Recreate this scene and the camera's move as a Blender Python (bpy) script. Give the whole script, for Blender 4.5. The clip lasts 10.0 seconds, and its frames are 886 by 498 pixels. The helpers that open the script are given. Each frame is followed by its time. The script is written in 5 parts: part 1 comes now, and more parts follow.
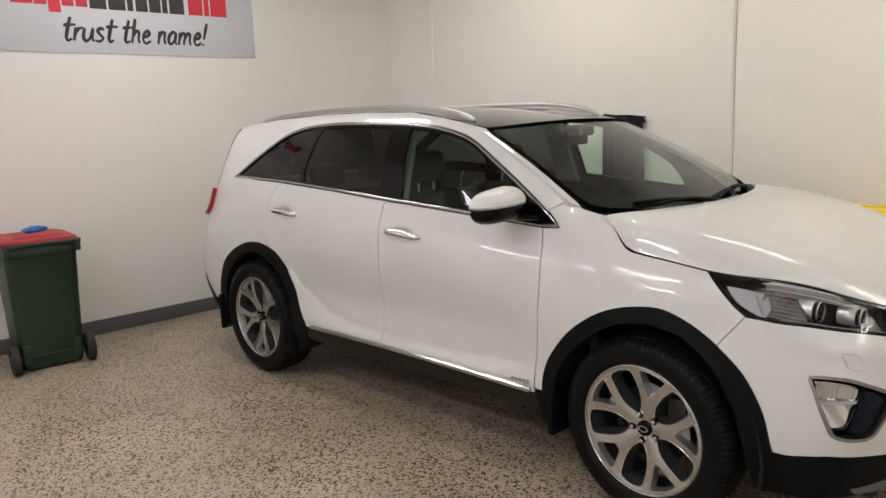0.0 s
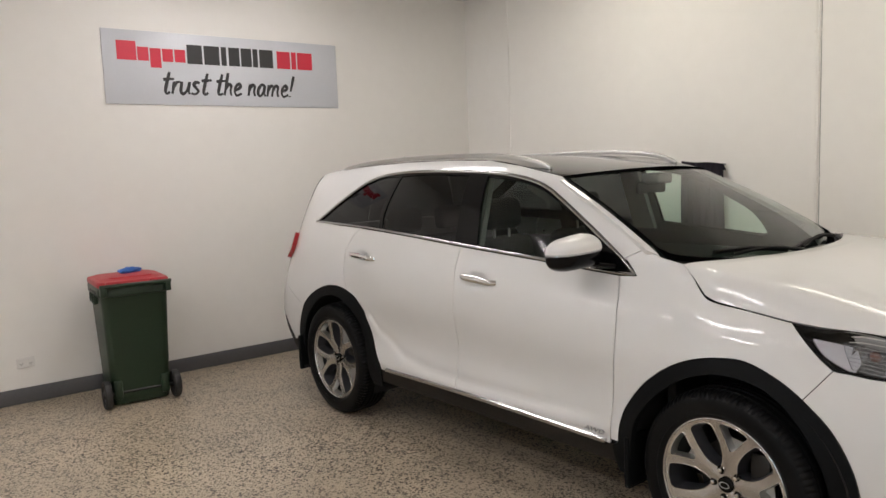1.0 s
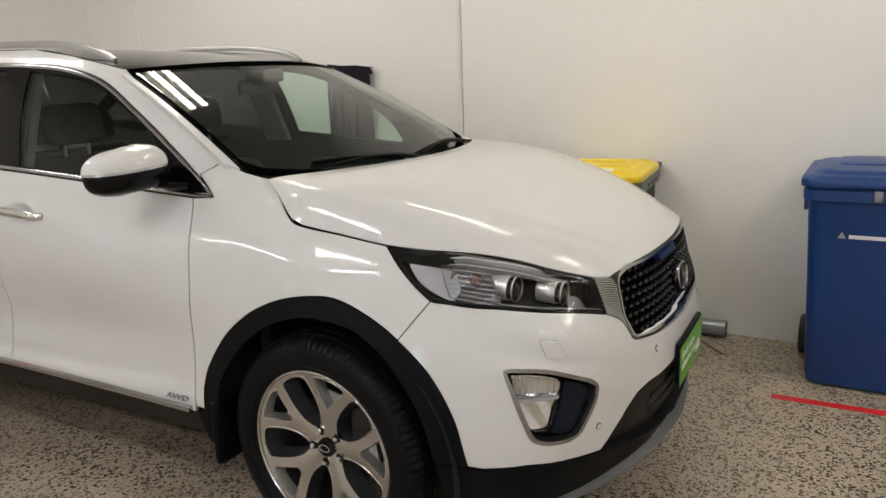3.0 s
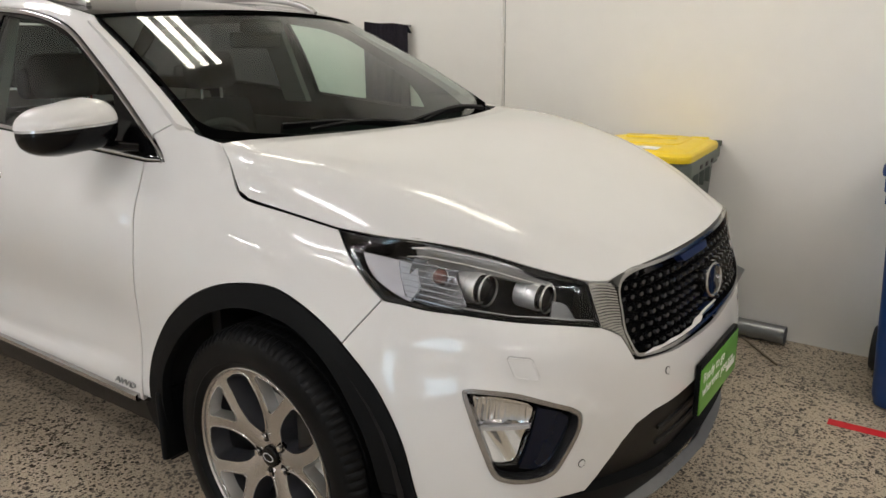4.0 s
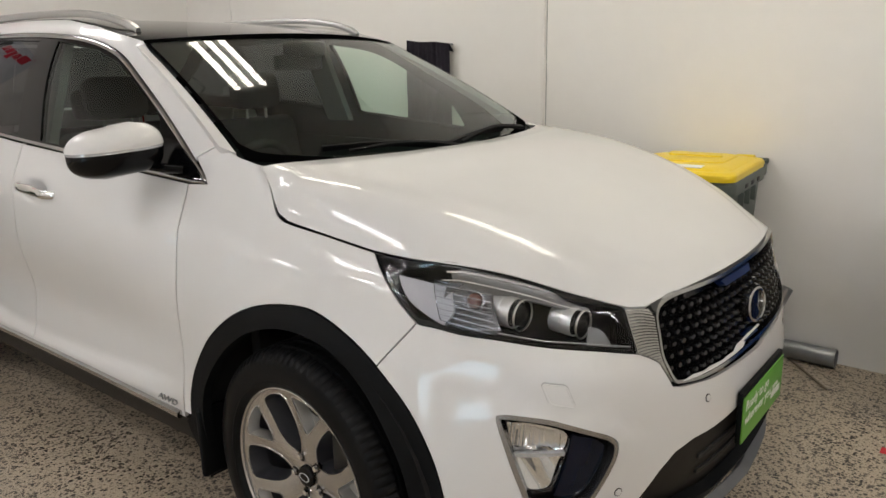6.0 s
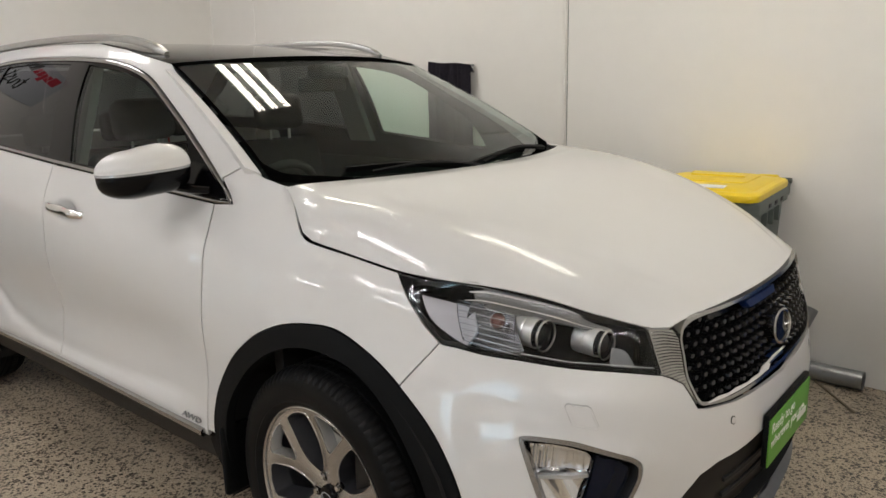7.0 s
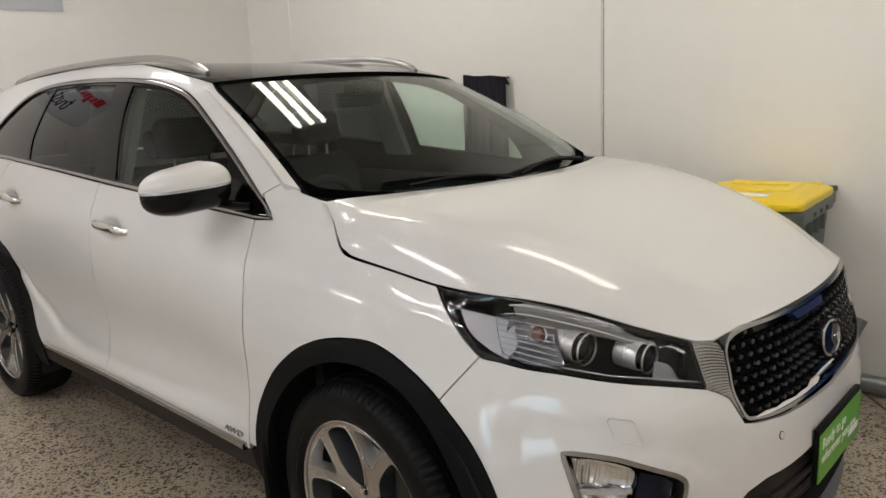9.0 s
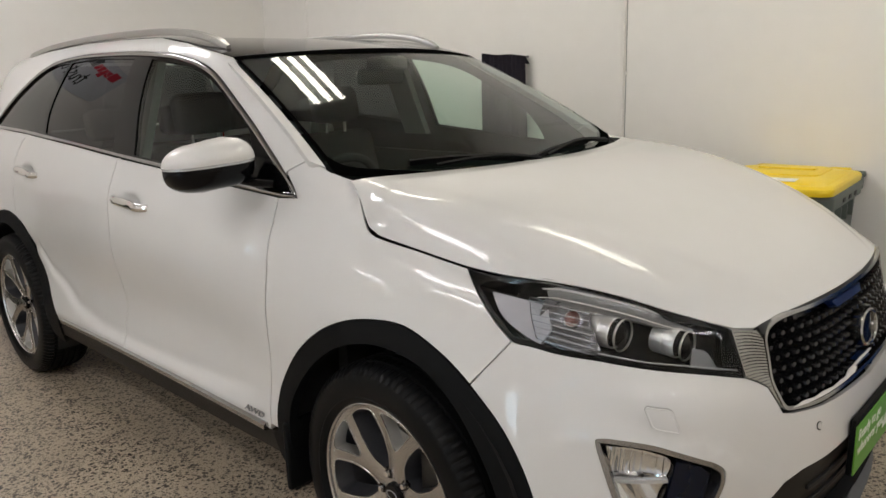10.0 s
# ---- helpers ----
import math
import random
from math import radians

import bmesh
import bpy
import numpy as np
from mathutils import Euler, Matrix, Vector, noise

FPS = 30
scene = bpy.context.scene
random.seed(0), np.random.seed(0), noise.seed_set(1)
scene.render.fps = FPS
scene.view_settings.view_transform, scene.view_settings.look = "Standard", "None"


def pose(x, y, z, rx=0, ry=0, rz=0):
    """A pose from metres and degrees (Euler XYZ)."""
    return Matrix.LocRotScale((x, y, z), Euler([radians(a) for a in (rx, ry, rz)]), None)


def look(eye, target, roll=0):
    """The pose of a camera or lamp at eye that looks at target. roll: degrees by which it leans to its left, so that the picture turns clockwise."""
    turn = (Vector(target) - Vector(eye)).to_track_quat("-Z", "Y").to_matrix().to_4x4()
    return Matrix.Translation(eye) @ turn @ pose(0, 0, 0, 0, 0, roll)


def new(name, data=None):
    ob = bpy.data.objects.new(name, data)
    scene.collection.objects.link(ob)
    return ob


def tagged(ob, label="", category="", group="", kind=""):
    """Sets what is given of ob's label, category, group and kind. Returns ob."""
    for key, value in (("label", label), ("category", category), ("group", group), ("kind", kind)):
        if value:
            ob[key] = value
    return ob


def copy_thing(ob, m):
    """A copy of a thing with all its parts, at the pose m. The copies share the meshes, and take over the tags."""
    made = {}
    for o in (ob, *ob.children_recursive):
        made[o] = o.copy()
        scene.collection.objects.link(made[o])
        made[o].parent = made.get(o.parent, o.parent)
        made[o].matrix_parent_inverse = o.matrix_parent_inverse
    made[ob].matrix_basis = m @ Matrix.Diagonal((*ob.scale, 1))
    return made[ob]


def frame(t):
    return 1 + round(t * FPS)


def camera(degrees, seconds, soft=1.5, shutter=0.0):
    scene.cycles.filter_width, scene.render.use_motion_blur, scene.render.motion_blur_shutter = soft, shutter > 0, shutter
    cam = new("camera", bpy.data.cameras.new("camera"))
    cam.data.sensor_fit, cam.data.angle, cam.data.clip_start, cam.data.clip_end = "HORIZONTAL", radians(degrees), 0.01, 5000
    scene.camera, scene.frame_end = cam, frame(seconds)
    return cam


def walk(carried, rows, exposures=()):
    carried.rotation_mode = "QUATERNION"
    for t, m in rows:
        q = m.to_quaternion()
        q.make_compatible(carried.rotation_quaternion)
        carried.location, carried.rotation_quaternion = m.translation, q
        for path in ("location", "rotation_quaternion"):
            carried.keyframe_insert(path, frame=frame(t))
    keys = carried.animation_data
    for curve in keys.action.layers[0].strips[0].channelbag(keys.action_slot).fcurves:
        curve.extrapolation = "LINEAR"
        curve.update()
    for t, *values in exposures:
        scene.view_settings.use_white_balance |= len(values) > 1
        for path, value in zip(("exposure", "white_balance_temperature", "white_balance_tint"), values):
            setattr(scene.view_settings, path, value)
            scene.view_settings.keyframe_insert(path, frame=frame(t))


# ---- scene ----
cam = camera(61.7, 10.0)
PATH = [
    (0, (2.787, -3.353, 1.598), (1.392, -1.963, 1.249), -2.2),
    (0.5, (2.802, -3.385, 1.608), (1.247, -2.148, 1.381), -2.3),
    (1, (2.812, -3.389, 1.606), (1.274, -2.13, 1.386), -2.2),
    (1.5, (2.775, -3.356, 1.593), (1.346, -1.988, 1.297), -3.2),
    (1.7, (2.761, -3.306, 1.577), (1.444, -1.841, 1.228), -3.7),
    (2, (2.746, -3.139, 1.526), (1.614, -1.539, 1.127), -3.6),
    (2.2, (2.759, -3.013, 1.52), (1.73, -1.351, 1.099), -3.1),
    (2.5, (2.757, -2.845, 1.516), (1.798, -1.148, 1.069), -2.6),
    (2.6, (2.751, -2.792, 1.503), (1.808, -1.087, 1.052), -2.3),
    (2.7, (2.73, -2.733, 1.495), (1.809, -1.02, 1.04), -2.2),
    (3.8, (2.775, -2.119, 1.446), (1.7, -0.508, 0.945), -0.5),
    (4, (2.791, -2.07, 1.435), (1.684, -0.491, 0.902), -0.5),
    (4.5, (2.81, -2.015, 1.41), (1.701, -0.472, 0.787), -1.0),
    (5, (2.815, -2.024, 1.415), (1.701, -0.492, 0.775), -1.3),
    (5.5, (2.811, -2.044, 1.439), (1.653, -0.518, 0.865), -1.2),
    (6, (2.805, -2.052, 1.459), (1.598, -0.537, 0.962), -1.1),
    (7.5, (2.803, -2.07, 1.466), (1.523, -0.597, 1.028), -1.5),
    (8, (2.794, -2.073, 1.469), (1.475, -0.634, 1.034), -2.0),
    (8.5, (2.795, -2.068, 1.469), (1.457, -0.642, 1.05), -2.4),
    (9, (2.797, -2.065, 1.467), (1.466, -0.631, 1.056), -2.5),
    (9.5, (2.793, -2.063, 1.466), (1.469, -0.624, 1.042), -2.4),
    (10, (2.724, -2.076, 1.461), (1.386, -0.662, 1.0), -1.8),
]
EXPOSURES = [(0, -0.06, 6650, 14), (1, -0.1, 6650, 14), (1.5, -0.12, 6650, 13), (2, -0.08, 6600, 12), (2.5, -0.05, 6600, 12), (4, 0.02, 6550, 12), (5, 0.04, 6550, 12), (6, -0.02, 6550, 12), (7.5, -0.08, 6550, 12), (10, -0.1, 6550, 12)]
walk(cam, [(t, look(eye, target, roll)) for t, eye, target, roll in PATH], EXPOSURES)

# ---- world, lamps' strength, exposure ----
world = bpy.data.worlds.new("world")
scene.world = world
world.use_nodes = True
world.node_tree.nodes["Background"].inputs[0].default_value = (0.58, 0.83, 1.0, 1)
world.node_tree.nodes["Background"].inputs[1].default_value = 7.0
TUBE_LIGHT = 16.6


# ---- materials ----
def material(name, colour, rough=0.5, metal=0.0, coat=0.0, vary=0.08, scale=8.0, bump=0.0, bump_scale=200.0, spec=0.5, coat_rough=0.03, rough_vary=0.0):
    """A surface with a slow stain, a fine grain and fine relief."""
    m = bpy.data.materials.new(name)
    m.use_nodes = True
    t = m.node_tree
    b = t.nodes["Principled BSDF"]
    b.inputs["Roughness"].default_value, b.inputs["Metallic"].default_value = rough, metal
    b.inputs["Coat Weight"].default_value, b.inputs["Coat Roughness"].default_value = coat, coat_rough
    b.inputs["Specular IOR Level"].default_value = spec
    co = t.nodes.new("ShaderNodeTexCoord")
    n1, n2 = t.nodes.new("ShaderNodeTexNoise"), t.nodes.new("ShaderNodeTexNoise")
    n1.inputs["Scale"].default_value, n1.inputs["Detail"].default_value = scale * 0.25, 3
    n2.inputs["Scale"].default_value, n2.inputs["Detail"].default_value = scale * 6, 4
    for n in (n1, n2):
        t.links.new(co.outputs["Object"], n.inputs["Vector"])
    add = t.nodes.new("ShaderNodeMath")
    add.operation = "ADD"
    t.links.new(n1.outputs["Fac"], add.inputs[0]), t.links.new(n2.outputs["Fac"], add.inputs[1])
    ramp = t.nodes.new("ShaderNodeMapRange")
    ramp.inputs["From Min"].default_value, ramp.inputs["From Max"].default_value = 0.6, 1.4
    ramp.inputs["To Min"].default_value, ramp.inputs["To Max"].default_value = 1 - vary, 1 + vary
    t.links.new(add.outputs[0], ramp.inputs["Value"])
    mix = t.nodes.new("ShaderNodeVectorMath")
    mix.operation = "SCALE"
    mix.inputs[0].default_value = colour
    t.links.new(ramp.outputs[0], mix.inputs["Scale"])
    t.links.new(mix.outputs[0], b.inputs["Base Color"])
    if rough_vary:
        r = t.nodes.new("ShaderNodeMapRange")
        r.inputs["From Min"].default_value, r.inputs["From Max"].default_value = 0.6, 1.4
        r.inputs["To Min"].default_value, r.inputs["To Max"].default_value = max(rough - rough_vary, 0.02), rough + rough_vary
        t.links.new(add.outputs[0], r.inputs["Value"]), t.links.new(r.outputs[0], b.inputs["Roughness"])
    if bump:
        n3, bp = t.nodes.new("ShaderNodeTexNoise"), t.nodes.new("ShaderNodeBump")
        n3.inputs["Scale"].default_value, n3.inputs["Detail"].default_value = bump_scale, 2
        bp.inputs["Strength"].default_value, bp.inputs["Distance"].default_value = bump, 0.002
        t.links.new(co.outputs["Object"], n3.inputs["Vector"])
        t.links.new(n3.outputs["Fac"], bp.inputs["Height"]), t.links.new(bp.outputs[0], b.inputs["Normal"])
    return m


def thin_glass(name, tint, rough=0.01, ior=1.5):
    """Thin glass: it lets tinted light through and mirrors at its face."""
    m = bpy.data.materials.new(name)
    m.use_nodes = True
    t = m.node_tree
    t.nodes.remove(t.nodes["Principled BSDF"])
    clear, shine = t.nodes.new("ShaderNodeBsdfTransparent"), t.nodes.new("ShaderNodeBsdfGlossy")
    mix, face = t.nodes.new("ShaderNodeMixShader"), t.nodes.new("ShaderNodeLayerWeight")
    power, fres = t.nodes.new("ShaderNodeMath"), t.nodes.new("ShaderNodeMath")
    power.operation, fres.operation = "POWER", "MULTIPLY_ADD"
    face.inputs["Blend"].default_value, power.inputs[1].default_value = 0.5, 5
    base = ((ior - 1) / (ior + 1)) ** 2
    fres.inputs[1].default_value, fres.inputs[2].default_value = 1 - base, base
    t.links.new(face.outputs["Facing"], power.inputs[0]), t.links.new(power.outputs[0], fres.inputs[0])
    clear.inputs["Color"].default_value = (*tint, 1)
    shine.inputs["Roughness"].default_value = rough
    t.links.new(fres.outputs[0], mix.inputs[0])
    t.links.new(clear.outputs[0], mix.inputs[1]), t.links.new(shine.outputs[0], mix.inputs[2])
    t.links.new(mix.outputs[0], t.nodes["Material Output"].inputs["Surface"])
    return m


def emitter(name, colour, strength):
    m = bpy.data.materials.new(name)
    m.use_nodes = True
    t = m.node_tree
    t.nodes.remove(t.nodes["Principled BSDF"])
    e = t.nodes.new("ShaderNodeEmission")
    e.inputs["Color"].default_value, e.inputs["Strength"].default_value = (*colour, 1), strength
    t.links.new(e.outputs[0], t.nodes["Material Output"].inputs["Surface"])
    return m


def terrazzo(name):
    """Ground concrete: buff cement with dark and pale stone chips, sealed and half glossy."""
    m = bpy.data.materials.new(name)
    m.use_nodes = True
    t = m.node_tree
    b = t.nodes["Principled BSDF"]
    N, L = t.nodes.new, t.links.new
    co = N("ShaderNodeTexCoord")
    warp = N("ShaderNodeTexNoise")
    warp.inputs["Scale"].default_value = 60
    L(co.outputs["Object"], warp.inputs["Vector"])
    sub = N("ShaderNodeVectorMath")
    sub.operation = "MULTIPLY_ADD"
    sub.inputs[1].default_value = (0.009, 0.009, 0.0)
    L(warp.outputs["Color"], sub.inputs[0]), L(co.outputs["Object"], sub.inputs[2])
    patch = N("ShaderNodeTexNoise")
    patch.inputs["Scale"].default_value, patch.inputs["Detail"].default_value = 5.0, 3
    L(co.outputs["Object"], patch.inputs["Vector"])

    def chips(scale, least, most, stops):
        """One size of stone chip: where it lies, and its colour."""
        cells = N("ShaderNodeTexVoronoi")
        cells.inputs["Scale"].default_value, cells.inputs["Randomness"].default_value = scale, 1.0
        L(sub.outputs[0], cells.inputs["Vector"])
        size = N("ShaderNodeSeparateColor")
        L(cells.outputs["Color"], size.inputs[0])
        reach = N("ShaderNodeMapRange")
        reach.inputs["To Min"].default_value, reach.inputs["To Max"].default_value = least, most
        L(size.outputs[0], reach.inputs["Value"])
        bare = N("ShaderNodeMath")
        bare.operation = "MULTIPLY_ADD"
        bare.inputs[1].default_value, bare.inputs[2].default_value = 0.4, -0.17
        L(patch.outputs["Fac"], bare.inputs[0])
        full = N("ShaderNodeMath")
        L(reach.outputs[0], full.inputs[0]), L(bare.outputs[0], full.inputs[1])
        less = N("ShaderNodeMath")
        less.operation = "SUBTRACT"
        L(full.outputs[0], less.inputs[0]), L(cells.outputs["Distance"], less.inputs[1])
        edge = N("ShaderNodeMapRange")
        edge.inputs["From Min"].default_value, edge.inputs["From Max"].default_value = -0.03, 0.05
        L(less.outputs[0], edge.inputs["Value"])
        chip = N("ShaderNodeValToRGB")
        chip.color_ramp.elements[0].color, chip.color_ramp.elements[1].color = stops[0], stops[-1]
        for k, c in enumerate(stops[1:-1]):
            chip.color_ramp.elements.new((k + 1) / (len(stops) - 1)).color = c
        L(size.outputs[1], chip.inputs[0])
        return edge, chip

    edge, chip = chips(80, 0.02, 0.64, ((0.030, 0.024, 0.020, 1), (0.045, 0.036, 0.029, 1), (0.075, 0.058, 0.044, 1), (0.13, 0.105, 0.082, 1), (0.22, 0.18, 0.14, 1)))
    fine_edge, fine_chip = chips(205, -0.15, 0.62, ((0.06, 0.048, 0.038, 1), (0.16, 0.13, 0.10, 1), (0.30, 0.26, 0.20, 1), (0.62, 0.55, 0.45, 1)))
    sand = N("ShaderNodeTexNoise")
    sand.inputs["Scale"].default_value, sand.inputs["Detail"].default_value = 260, 3
    L(co.outputs["Object"], sand.inputs["Vector"])
    paste = N("ShaderNodeValToRGB")
    paste.color_ramp.elements[0].color, paste.color_ramp.elements[1].color = (0.42, 0.345, 0.252, 1), (0.60, 0.505, 0.38, 1)
    paste.color_ramp.elements[0].position, paste.color_ramp.elements[1].position = 0.35, 0.65
    L(sand.outputs["Fac"], paste.inputs[0])
    cloud = N("ShaderNodeTexNoise")
    cloud.inputs["Scale"].default_value, cloud.inputs["Detail"].default_value = 1.3, 4
    L(co.outputs["Object"], cloud.inputs["Vector"])
    mix = N("ShaderNodeMix")
    mix.data_type = "RGBA"
    grit = N("ShaderNodeMix")
    grit.data_type = "RGBA"
    L(fine_edge.outputs[0], grit.inputs["Factor"]), L(paste.outputs[0], grit.inputs["A"]), L(fine_chip.outputs[0], grit.inputs["B"])
    L(edge.outputs[0], mix.inputs["Factor"]), L(grit.outputs["Result"], mix.inputs["A"]), L(chip.outputs[0], mix.inputs["B"])
    tone = N("ShaderNodeMapRange")
    tone.inputs["From Min"].default_value, tone.inputs["From Max"].default_value = 0.3, 0.7
    tone.inputs["To Min"].default_value, tone.inputs["To Max"].default_value = 0.86, 1.1
    L(cloud.outputs["Fac"], tone.inputs["Value"])
    out = N("ShaderNodeVectorMath")
    out.operation = "SCALE"
    L(mix.outputs["Result"], out.inputs[0]), L(tone.outputs[0], out.inputs["Scale"])
    L(out.outputs[0], b.inputs["Base Color"])
    gloss = N("ShaderNodeMapRange")
    gloss.inputs["To Min"].default_value, gloss.inputs["To Max"].default_value = 0.22, 0.42
    L(cloud.outputs["Fac"], gloss.inputs["Value"]), L(gloss.outputs[0], b.inputs["Roughness"])
    bp = N("ShaderNodeBump")
    bp.inputs["Strength"].default_value, bp.inputs["Distance"].default_value = 0.08, 0.001
    L(edge.outputs[0], bp.inputs["Height"]), L(bp.outputs[0], b.inputs["Normal"])
    return m


PAINT = material("white_car_paint", (0.68, 0.678, 0.668), 0.38, coat=0.8, spec=0.35, vary=0.012, scale=2, coat_rough=0.02)
GAP = material("dark_inner_metal", (0.010, 0.010, 0.010), 0.8)
CLAD = material("black_grained_plastic", (0.005, 0.0055, 0.006), 0.55, vary=0.15, bump=0.15, bump_scale=900, spec=0.1)
GLOSS = material("gloss_black_trim", (0.003, 0.003, 0.0035), 0.12, spec=0.2)
RUBBER = material("tyre_rubber", (0.0048, 0.005, 0.0053), 0.42, vary=0.2, bump=0.06, bump_scale=500, spec=0.12)
WING = material("satin_chrome_wing", (0.42, 0.42, 0.40), 0.22, metal=0.9, vary=0.04)
CHROME = material("chrome", (0.78, 0.78, 0.77), 0.07, metal=1, vary=0.03)
SATIN = material("satin_silver", (0.48, 0.48, 0.47), 0.40, metal=1, vary=0.04)
ALLOY = material("machined_alloy", (0.53, 0.52, 0.51), 0.27, metal=1, vary=0.05, scale=20)
POCKET = material("grey_wheel_paint", (0.06, 0.062, 0.07), 0.32, metal=0.6, coat=0.3)
SILVER_PLASTIC = material("silver_plastic", (0.17, 0.174, 0.18), 0.36, metal=0.5)
TURN_SILVER = material("dull_lamp_silver", (0.22, 0.22, 0.235), 0.2, metal=0.8)
FOG_TRIM = material("dark_silver_plastic", (0.36, 0.36, 0.37), 0.18, metal=0.95)
SILL = material("brown_black_sill_plastic", (0.016, 0.0135, 0.011), 0.5, vary=0.15, bump=0.1, bump_scale=700, spec=0.2)
INTAKE = material("intake_plastic", (0.012, 0.0105, 0.009), 0.5, vary=0.15, spec=0.2)
BLADE = material("blue_black_gloss", (0.003, 0.006, 0.016), 0.1, spec=0.25)
BARE_STEEL = material("dull_brown_steel", (0.26, 0.22, 0.17), 0.5, metal=0.4, vary=0.2)
ROD_GREY = material("grey_strip", (0.30, 0.30, 0.29), 0.5)
FRIT = material("black_glass_border", (0.002, 0.002, 0.002), 0.9, spec=0.0)
TRIM = material("window_trim", (0.40, 0.40, 0.395), 0.14, metal=1, vary=0.03)
STUD = material("satin_black_stud", (0.006, 0.006, 0.007), 0.25, spec=0.45)
ROOF_GLASS = material("black_roof_glass", (0.006, 0.006, 0.0065), 0.07, spec=0.35)
SCREEN = thin_glass("windscreen_glass", (0.82, 0.94, 0.87), ior=1.65)
SIDE_GLASS = thin_glass("green_side_glass", (0.70, 0.83, 0.77))
DARK_GLASS = thin_glass("privacy_glass", (0.06, 0.064, 0.068), ior=1.52)
LENS = thin_glass("clear_lamp_lens", (0.93, 0.94, 0.95))
INNER = material("charcoal_trim", (0.024, 0.029, 0.0275), 0.65, vary=0.1, spec=0.15)
SEAT = material("black_leather", (0.014, 0.017, 0.017), 0.55, vary=0.1, spec=0.15)
LINING = material("grey_headlining", (0.16, 0.17, 0.16), 0.9)
BARREL = material("bright_lamp_barrel", (0.74, 0.74, 0.73), 0.3, metal=0.6)
DARK_CHROME = material("dark_chrome", (0.22, 0.22, 0.225), 0.18, metal=1)
SEAM_SHADE = material("shaded_seam", (0.42, 0.42, 0.41), 0.6)
LAMP_WHITE = material("white_lamp_plastic", (0.52, 0.51, 0.545), 0.32, metal=0.1, coat=0.5)
RED_LENS = material("red_lamp_lens", (0.42, 0.012, 0.018), 0.12, coat=0.8)
AMBER = material("amber_bulb", (0.16, 0.05, 0.035), 0.3, coat=0.5)
GUIDE_SILVER = material("brushed_lamp_silver", (0.30, 0.30, 0.30), 0.36, metal=0.8)
LAMP_GREY = material("grey_lamp_reflector", (0.60, 0.61, 0.63), 0.22, metal=0.55)
DISC = material("brake_disc_steel", (0.045, 0.044, 0.043), 0.45, metal=0.9)
FLOOR = terrazzo("ground_concrete")
WALL = material("wall_paint", (0.83, 0.815, 0.78), 0.55, vary=0.02, scale=1.5, bump=0.06, bump_scale=120)
CEILING = material("ceiling_paint", (0.78, 0.77, 0.75), 0.8, vary=0.02)
GREY_BIN = material("grey_green_polyethylene", (0.085, 0.105, 0.092), 0.45, vary=0.1, bump=0.12, bump_scale=260)
SKIRT = material("grey_skirting", (0.10, 0.10, 0.105), 0.45, vary=0.1)
SIGN = material("pale_sign_panel", (0.60, 0.62, 0.66), 0.35, vary=0.02)
RED = material("red_vinyl", (0.62, 0.02, 0.05), 0.4, vary=0.04)
BLACK = material("black_vinyl", (0.02, 0.02, 0.022), 0.4, vary=0.05)
WHITE = material("white_print", (0.82, 0.82, 0.80), 0.5, vary=0.04)
GREEN_BIN = material("dark_green_polyethylene", (0.009, 0.026, 0.011), 0.42, vary=0.12, bump=0.12, bump_scale=260)
RED_LID = material("red_polyethylene", (0.40, 0.012, 0.022), 0.4, vary=0.08, bump=0.1, bump_scale=260)
YELLOW_LID = material("yellow_polyethylene", (0.86, 0.62, 0.015), 0.38, vary=0.06, bump=0.1, bump_scale=260)
BLUE_BIN = material("blue_polyethylene", (0.005, 0.042, 0.18), 0.4, vary=0.1, bump=0.12, bump_scale=260)
WHEEL_BLACK = material("black_bin_wheel", (0.02, 0.02, 0.02), 0.6)
STEEL = material("grey_steel_tube", (0.30, 0.31, 0.32), 0.35, metal=0.8, vary=0.1)
CLOTH = material("dark_cloth", (0.030, 0.026, 0.038), 0.95, vary=0.3, bump=0.5, bump_scale=150)
GLOVE = material("blue_nitrile", (0.03, 0.16, 0.55), 0.5)
TAPE = material("red_floor_tape", (0.75, 0.02, 0.03), 0.45)
PLATE_GREEN = material("green_card", (0.11, 0.33, 0.035), 0.4, vary=0.04)
FILM_BLUE = material("blue_protective_film", (0.004, 0.016, 0.075), 0.3)
FILM_WHITE = material("white_torn_film", (0.75, 0.75, 0.75), 0.5)
OUTLET = material("white_plastic", (0.75, 0.74, 0.71), 0.35, vary=0.02)
TUBE = emitter("lit_warm_diffuser", (1.0, 0.965, 0.83), 1.1 * TUBE_LIGHT)
COOL_FILL_TUBE = emitter("lit_cool_fill", (1.0, 0.985, 0.99), 1.7 * TUBE_LIGHT)


# ---- building tools ----
from mathutils.geometry import delaunay_2d_cdt


def mesh_ob(name, verts, faces, mats, parent=None, label="", smooth=True, slots=None, normals=None):
    me = bpy.data.meshes.new(name)
    me.from_pydata([tuple(v) for v in verts], [], faces)
    for m in mats if isinstance(mats, (list, tuple)) else [mats]:
        me.materials.append(m)
    if slots is not None:
        me.polygons.foreach_set("material_index", slots)
    me.polygons.foreach_set("use_smooth", [smooth] * len(me.polygons))
    if normals is not None:
        me.normals_split_custom_set_from_vertices([tuple(n) for n in normals])
    ob = new(name, me)
    ob.parent = parent
    if label:
        tagged(ob, label)
    return ob


